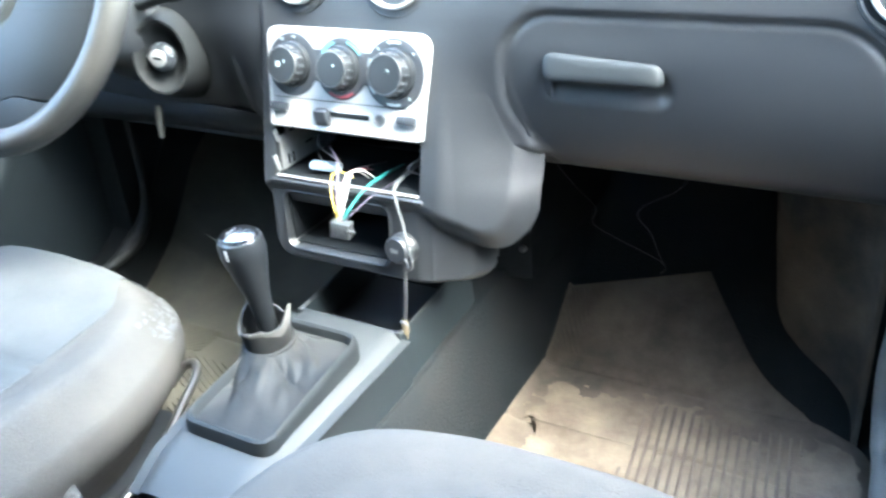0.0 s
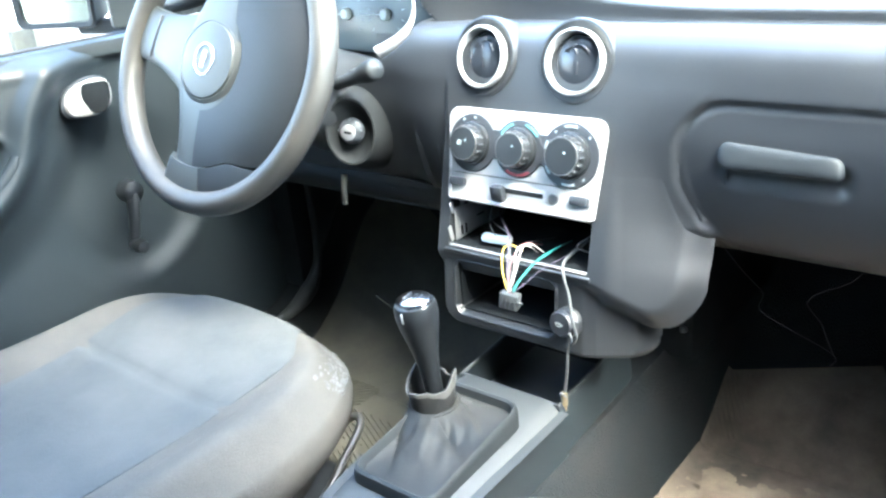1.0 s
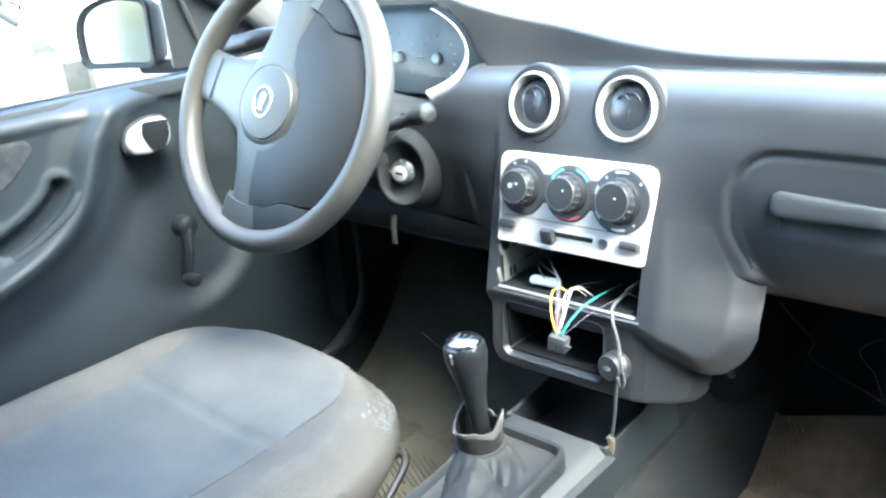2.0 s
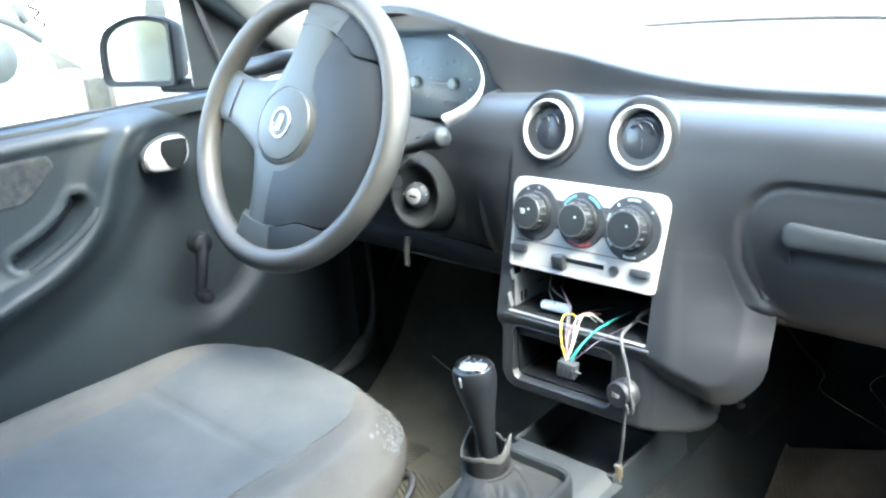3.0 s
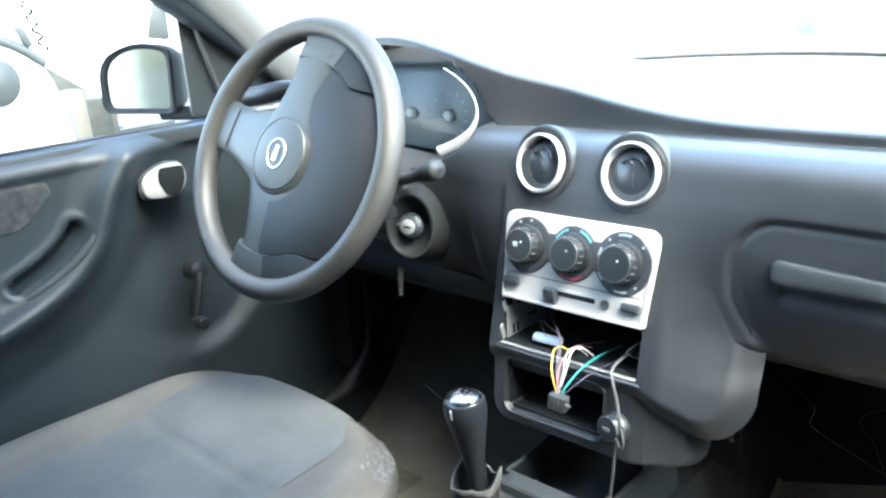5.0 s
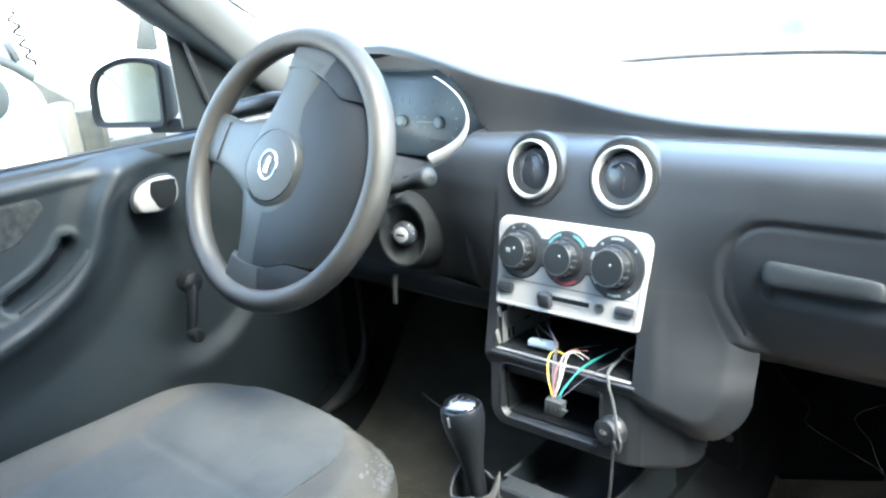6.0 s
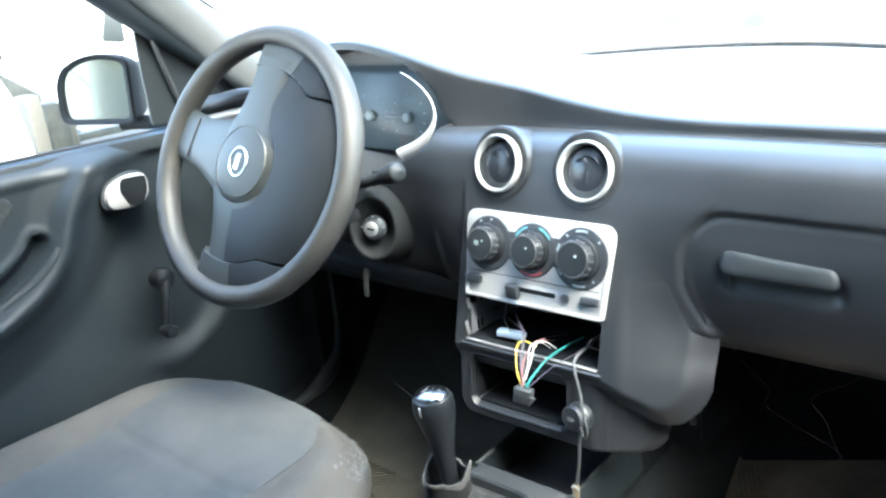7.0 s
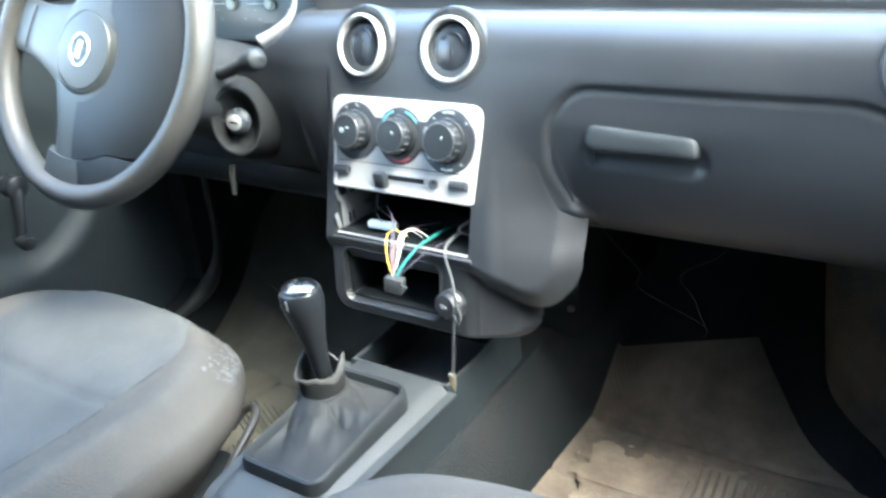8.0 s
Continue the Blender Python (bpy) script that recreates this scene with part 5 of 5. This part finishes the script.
bmesh.ops.delete(cloth, geom=[q for q in cloth.verts if cloth_distance(q.co.y, q.co.z) > 0.0], context="VERTS")
part("cloth_insert", cloth, DOOR_CLOTH, door, "dark cloth insert with pale worn streaks")


def pull_point(t, s, out):
    """Beside the pull's middle line: t along it, s across it."""
    i = t * (len(HOLLOW) - 1)
    k = min(len(HOLLOW) - 2, int(i))
    a, b = Vector(HOLLOW[k]), Vector(HOLLOW[k + 1])
    q, d = a + (b - a) * (i - k), (b - a).normalized()
    y, z = q + Vector((d.y, -d.x)) * s
    return Vector((-0.655 + door_relief(y, z) + out, y, z))


# near-black sheet laid along the hollow to stand for its shade
part("pull_shade", grid(lambda u, v: pull_point(0.04 + 0.92 * u, (2 * v - 1) * 0.0105, 0.0056), 60, 16, thick=0.001), VOID, door, "near-black sheet for the shade in the finger hollow")
GRIP_SIDE = max((-1, 1), key=lambda s: -pull_point(0.5, s * 0.02, 0).z)
grip_line = [pull_point(t, GRIP_SIDE * 0.0205, -0.0005) for t in (0.0, 0.2, 0.4, 0.6, 0.8, 1.0)]
part("pull_grip", tube(grip_line, lambda t: 0.0072 + 0.0022 * math.sin(math.pi * t), 18), TRIM, door, "moulded pull grip")
# inner release in a silver surround
HX = max(door_relief(-0.103 + dy, 0.627 + dz) for dy in (-0.05, -0.02, 0.02, 0.05) for dz in (-0.025, 0, 0.025))
HM = frame_of((-0.658 + HX, -0.103, 0.627), (1, -0.05, 0.0))
hb = rounded([(-0.045, -0.021), (0.002, -0.027), (0.026, -0.015), (0.029, 0.019), (0.0, 0.028), (-0.040, 0.012)], [0.018, 0.014, 0.014, 0.014, 0.02, 0.016], 6)
part("release_gap", plate([(x * 1.10, y * 1.12) for x, y in hb], HM @ pose(0, 0, -0.002), 0.006, 0.002), DARK, door)
part("release_surround", plate(hb, HM, 0.013, 0.006), SILVER, door, "silver release surround")
# raised near-black plate, painted shade in place of a cut hollow
part("release_shade", plate(rounded([(-0.009, -0.0205), (0.008, -0.0215), (0.0205, -0.006), (0.0215, 0.018), (-0.015, 0.020), (-0.020, 0.004)], [0.008, 0.009, 0.009, 0.007, 0.007, 0.008], 6), HM @ pose(0.0005, 0, 0) @ Matrix.Diagonal((1.08, 1.08, 1, 1)), 0.0145, 0.001), VOID, door, "near-black plate for the shade in the release hollow")
# window crank
crank = part("window_crank", tube([(-0.645, -0.082, 0.478), (-0.634, -0.084, 0.472), (-0.628, -0.092, 0.440), (-0.630, -0.099, 0.405)], lambda t: 0.012 - 0.004 * t, 14, flat=0.8), KNOB, door, "black window crank")
part("crank_boss", lathe([(0.018, -0.010), (0.016, 0.010), (0.010, 0.014), (0.0, 0.0145)], frame_of((-0.640, -0.081, 0.478), (1, 0, 0)), 24), KNOB, crank)
part("crank_knob", lathe([(0.008, 0.0), (0.0105, 0.010), (0.0115, 0.022), (0.009, 0.029), (0.0, 0.031)], frame_of((-0.634, -0.100, 0.400), (1, 0, 0)), 22), KNOB, crank, "glossy crank knob")
# upper frame and mirror triangle
part("window_frame", tube([(-0.655, 0.120, 0.770), (-0.652, 0.040, 0.825), (-0.650, -0.038, 0.879), (-0.642, -0.108, 0.928), (-0.620, -0.24, 1.02), (-0.600, -0.36, 1.11), (-0.585, -0.52, 1.17), (-0.58, -0.92, 1.17)], 0.022, 12), TRIM, door)
tri = [(-0.030, 0.0), (0.17, 0.0), (0.17, 0.055), (0.06, 0.125), (-0.024, 0.160), (-0.027, 0.145)]
part("mirror_triangle", plate(rounded(tri, 0.008, 4), frame_of((-0.662, -0.005, 0.708), (1, 0, 0.05)), 0.005, 0.002), TRIM, door, "grey sail panel")
part("sail_edge", tube([(-0.650, -0.020, 0.866), (-0.648, -0.005, 0.80), (-0.648, 0.022, 0.712)], 0.0035, 8), SEAL, door)
# seal along the door opening's lower corner
solo("door_seal", tube([(-0.622, 0.242, 0.42), (-0.618, 0.240, 0.30), (-0.614, 0.228, 0.235), (-0.610, 0.190, 0.195), (-0.606, 0.124, 0.176), (-0.604, 0.00, 0.172), (-0.604, -0.5, 0.172)], lambda t: 0.006 + 0.009 * math.exp(-((t - 0.50) / 0.16) ** 2), 12), CONSOLE, "scuffed grey seal round the lower door opening", "door seal", kind="structure")

# ---- passenger door ----
door_open = thing("door_2", (0.70, 0.22, 0.16), "passenger door pulled to, with its window wound down", "car door", kind="structure")
# out of view; swung almost shut to keep side light off the footwell
OM = pose(0.73, 0.22, 0, 0, 0, -88)
part("trim_panel", box(OM @ pose(0.49, -0.035, 0.43), 0.98, 0.05, 0.55, 0.02), TRIM, door_open)
part("outer_skin", box(OM @ pose(0.49, 0.035, 0.38), 0.98, 0.05, 0.66, 0.02), WHITE_PAINT, door_open, "white outer skin")
part("window_frame", tube([OM @ Vector(p) for p in ((0.02, 0, 0.71), (0.15, 0, 0.90), (0.42, 0, 1.14), (0.60, 0, 1.17), (0.94, 0, 1.15), (0.96, 0, 0.71))], 0.018, 10), TRIM, door_open)

# ---- wing mirror ----
mirror = thing("wing_mirror", (-0.79, -0.030, 0.70), "black wing mirror outside the driver's window", "wing mirror")
MM = frame_of((-0.811, -0.042, 0.763), (0.38, -0.92, 0.03))
mo = rounded([(-0.083, -0.051), (0.078, -0.053), (0.083, 0.046), (-0.004, 0.062), (-0.083, 0.026)], [0.018, 0.014, 0.016, 0.06, 0.034], 7)


def mirror_ring(scale, h):
    return [MM @ Vector((0.010 + 0.86 * p.x * scale, p.y * scale, h)) for p in mo]


part("housing", loft([mirror_ring(0.55, -0.060), mirror_ring(0.85, -0.045), mirror_ring(1.04, -0.010), mirror_ring(1.06, 0.006), mirror_ring(1.02, 0.010), mirror_ring(0.90, 0.006), mirror_ring(0.87, -0.004)], caps=True), HOUSING, mirror)
part("mirror_glass", loft([mirror_ring(0.885, 0.0), mirror_ring(0.885, 0.0025), mirror_ring(0.6, 0.0025), mirror_ring(0.3, 0.0025), mirror_ring(0.02, 0.0025)]), MIRROR, mirror, "silvered glass", sharp=20)
part("foot", tube([(-0.775, -0.020, 0.708), (-0.725, 0.010, 0.706), (-0.676, 0.030, 0.712)], 0.012, 12), HOUSING, mirror)

# ---- bonnet and wipers ----
solo("bonnet", grid(lambda u, v: (-0.68 + 1.36 * u, 0.74 + 0.80 * v - 0.35 * (2 * u - 1) ** 2 * (1 - v), 0.700 - 0.16 * v ** 2 - 0.05 * (2 * u - 1) ** 2 + 0.025 * math.sin(math.pi * v)), 40, 24, thick=0.004), WHITE_PAINT, "white painted bonnet beyond the windscreen", "car bonnet", kind="structure")
for s_, x0, x1 in ((0, -0.46, 0.03), (1, 0.05, 0.48)):
    w = thing("wiper", (x1, 0.70, 0.73), "black wiper resting at the foot of the windscreen", "wiper", "windscreen wipers")
    def on_screen(x, v, off=0.018):
        p = Vector(screen_point((x + 0.60) / 1.20, v))
        return p + Vector((0, off * 0.45, off))
    part("arm", tube([on_screen(x1, 0.050, 0.02), on_screen(x1 - 0.12, 0.070, 0.022), on_screen((x0 + x1) / 2, 0.085, 0.022)], lambda t: 0.007 - 0.003 * t, 8), KNOB, w)
    part("blade", tube([on_screen(x0, 0.035), on_screen((x0 + x1) / 2 - 0.02, 0.075), on_screen(x1 + 0.02, 0.085)], 0.0036, 8), KNOB, w)
    part("pivot", lathe([(0.015, -0.012), (0.015, 0.008), (0.011, 0.013), (0.0, 0.014)], frame_of(on_screen(x1, 0.050, 0.016), (0, 0.4, 1)), 18), KNOB, w)

# ---- outside ----
ground = solo("ground", grid(lambda u, v: (-60 + 120 * u, -60 + 120 * v, -0.30), 8, 8, thick=-0.05), YARD, "pale sunlit trodden yard", "ground", kind="structure")

YZ = Matrix(((0, 0, 1, 0), (1, 0, 0, 0), (0, 1, 0, 0), (0, 0, 0, 1)))      # plate outlines given as (y, z)
car = thing("parked_car", (-2.7, -0.7, -0.30), "white car parked alongside with its bonnet up", "car")
part("body", plate(rounded([(-3.6, -0.10), (0.27, -0.10), (0.345, 0.20), (0.338, 0.52), (0.300, 0.715), (0.215, 0.795), (-0.10, 0.875), (-1.0, 0.96), (-3.6, 0.97)], [0.05, 0.06, 0.10, 0.08, 0.05, 0.06, 0.2, 0.2, 0.1], 5), Matrix.Translation((-3.45, 0, 0)) @ YZ, 1.50, 0.015), WHITE_PAINT, car)
part("cowl", tube([(-1.97, -0.10, 0.93), (-1.96, 0.190, 0.806), (-1.96, 0.288, 0.740)], 0.016, 10), GREY_GREEN, car, "grey rail along the open engine bay")
part("latch", box(pose(-1.96, 0.246, 0.816, 20, 0, 0), 0.03, 0.020, 0.060, 0.006), GREY_GREEN, car)
part("side_lamp", lathe([(0.0, 0.016), (0.045, 0.013), (0.066, 0.004), (0.068, -0.01)], frame_of((-1.944, 0.145, 0.705), (1, 0.1, 0)), 30), GREY_GREEN, car, "round grey lamp")
for y in (-2.75, -0.15):
    whl = part("wheel", lathe([(0.16, -0.08), (0.28, -0.085), (0.30, -0.05), (0.30, 0.05), (0.28, 0.085), (0.17, 0.07)], frame_of((-1.98, y, 0.0), (1, 0, 0)), 36), SEAL, car, "black tyre")
    part("wheel_rim", lathe([(0.17, -0.05), (0.17, 0.06), (0.14, 0.065), (0.05, 0.04), (0.0, 0.045)], frame_of((-1.98, y, 0.0), (1, 0, 0)), 28), STEEL, whl)
truck = thing("white_van", (-4.8, 2.4, -0.30), "tall white van standing across the yard", "van")
part("wing", plate(rounded([(1.08, 0.66), (1.13, 0.614), (1.395, 0.415), (1.50, 0.36), (2.6, 0.34), (2.6, 1.9), (1.30, 1.9), (1.02, 1.3)], [0.03, 0.03, 0.05, 0.05, 0.1, 0.1, 0.2, 0.1], 5), Matrix.Translation((-4.05, 0, 0)) @ YZ, 0.05, 0.015), WHITE_PAINT, truck, "white front wing")
part("body", plate(rounded([(2.40, 0.34), (4.4, 0.34), (4.4, 2.4), (2.60, 2.4), (2.40, 1.5)], [0.1, 0.1, 0.15, 0.2, 0.1], 5), Matrix.Translation((-5.8, 0, 0)) @ YZ, 1.76, 0.03), WHITE_PAINT, truck)
for y in (2.3, 3.7):
    whl = part("wheel", lathe([(0.16, -0.09), (0.29, -0.095), (0.32, -0.05), (0.32, 0.05), (0.29, 0.095), (0.17, 0.07)], frame_of((-4.12, y, 0.02), (1, 0, 0)), 36), SEAL, truck, "black tyre")
    part("wheel_rim", lathe([(0.17, -0.05), (0.17, 0.06), (0.14, 0.065), (0.05, 0.04), (0.0, 0.045)], frame_of((-4.12, y, 0.02), (1, 0, 0)), 28), STEEL, whl)
coil = [(-1.96 + 0.004 * math.sin(k * 0.9), 0.262 + 0.036 * k / 33 + 0.010 * math.sin(k * 0.85), 0.925 - 0.152 * k / 33) for k in range(34)]
solo("coiled_cord", tube(coil, 0.0042, 6, 3), CORD, "thin wavy grey cord hanging over the parked car", "cord")
part("side_window", plate(rounded([(1.70, 0.70), (1.84, 0.68), (1.84, 0.88), (1.76, 0.88)], 0.02, 4), Matrix.Translation((-4.0, 0, 0)) @ YZ, 0.006, 0.002), GREY_GREEN, truck, "small dusky side window")
part("door_gap", box(pose(-3.996, 1.800, 0.62, 4, 0, 0), 0.006, 0.010, 0.13, 0.002), SEAL, truck)


def yard_piece(name, at, size, turn, mat_, label, category, chip=0.02):
    """A rough block of the yard, with chipped edges."""
    bm = box(pose(at[0], at[1], at[2], 0, 0, turn), *size, chip)
    for q in bm.verts:
        q.co += Vector((noise.noise(q.co * 5), noise.noise(q.co * 5 + Vector((9, 0, 0))), noise.noise(q.co * 5 + Vector((0, 9, 0))))) * 0.012
    return solo(name, bm, mat_, label, category)


yard_piece("concrete_post", (-6.45, 2.285, -0.02), (0.20, 0.13, 0.56), 6, CONCRETE, "pale square concrete post in the yard", "post")
yard_piece("steel_stake", (-6.55, 2.395, -0.04), (0.03, 0.030, 0.54), 0, GREY_GREEN, "thin dark steel stake beside a concrete post", "stake", 0.004)
yard_piece("concrete_block", (-6.75, 2.555, -0.075), (0.30, 0.20, 0.45), 8, BLOCK, "weathered grey-green concrete block in the yard", "block")
yard_piece("concrete_block", (-7.15, 2.80, -0.10), (0.40, 0.22, 0.40), -10, CONCRETE, "pale concrete block standing in the yard", "block")
yard_piece("scrap_panel", (-7.1, 2.46, 0.06), (0.06, 0.46, 0.72), 5, BLOCK, "dull grey sheet panel leaning in the yard", "panel", 0.01)
yard_piece("kerb_stone", (-7.3, 3.05, -0.275), (0.14, 1.10, 0.07), 3, BLOCK, "low grey kerb stone along the yard", "kerb", 0.01)
yard_piece("stone", (-7.75, 3.20, -0.285), (0.16, 0.11, 0.05), 30, GREY_GREEN, "small dark stone lying on the concrete", "stone", 0.015)
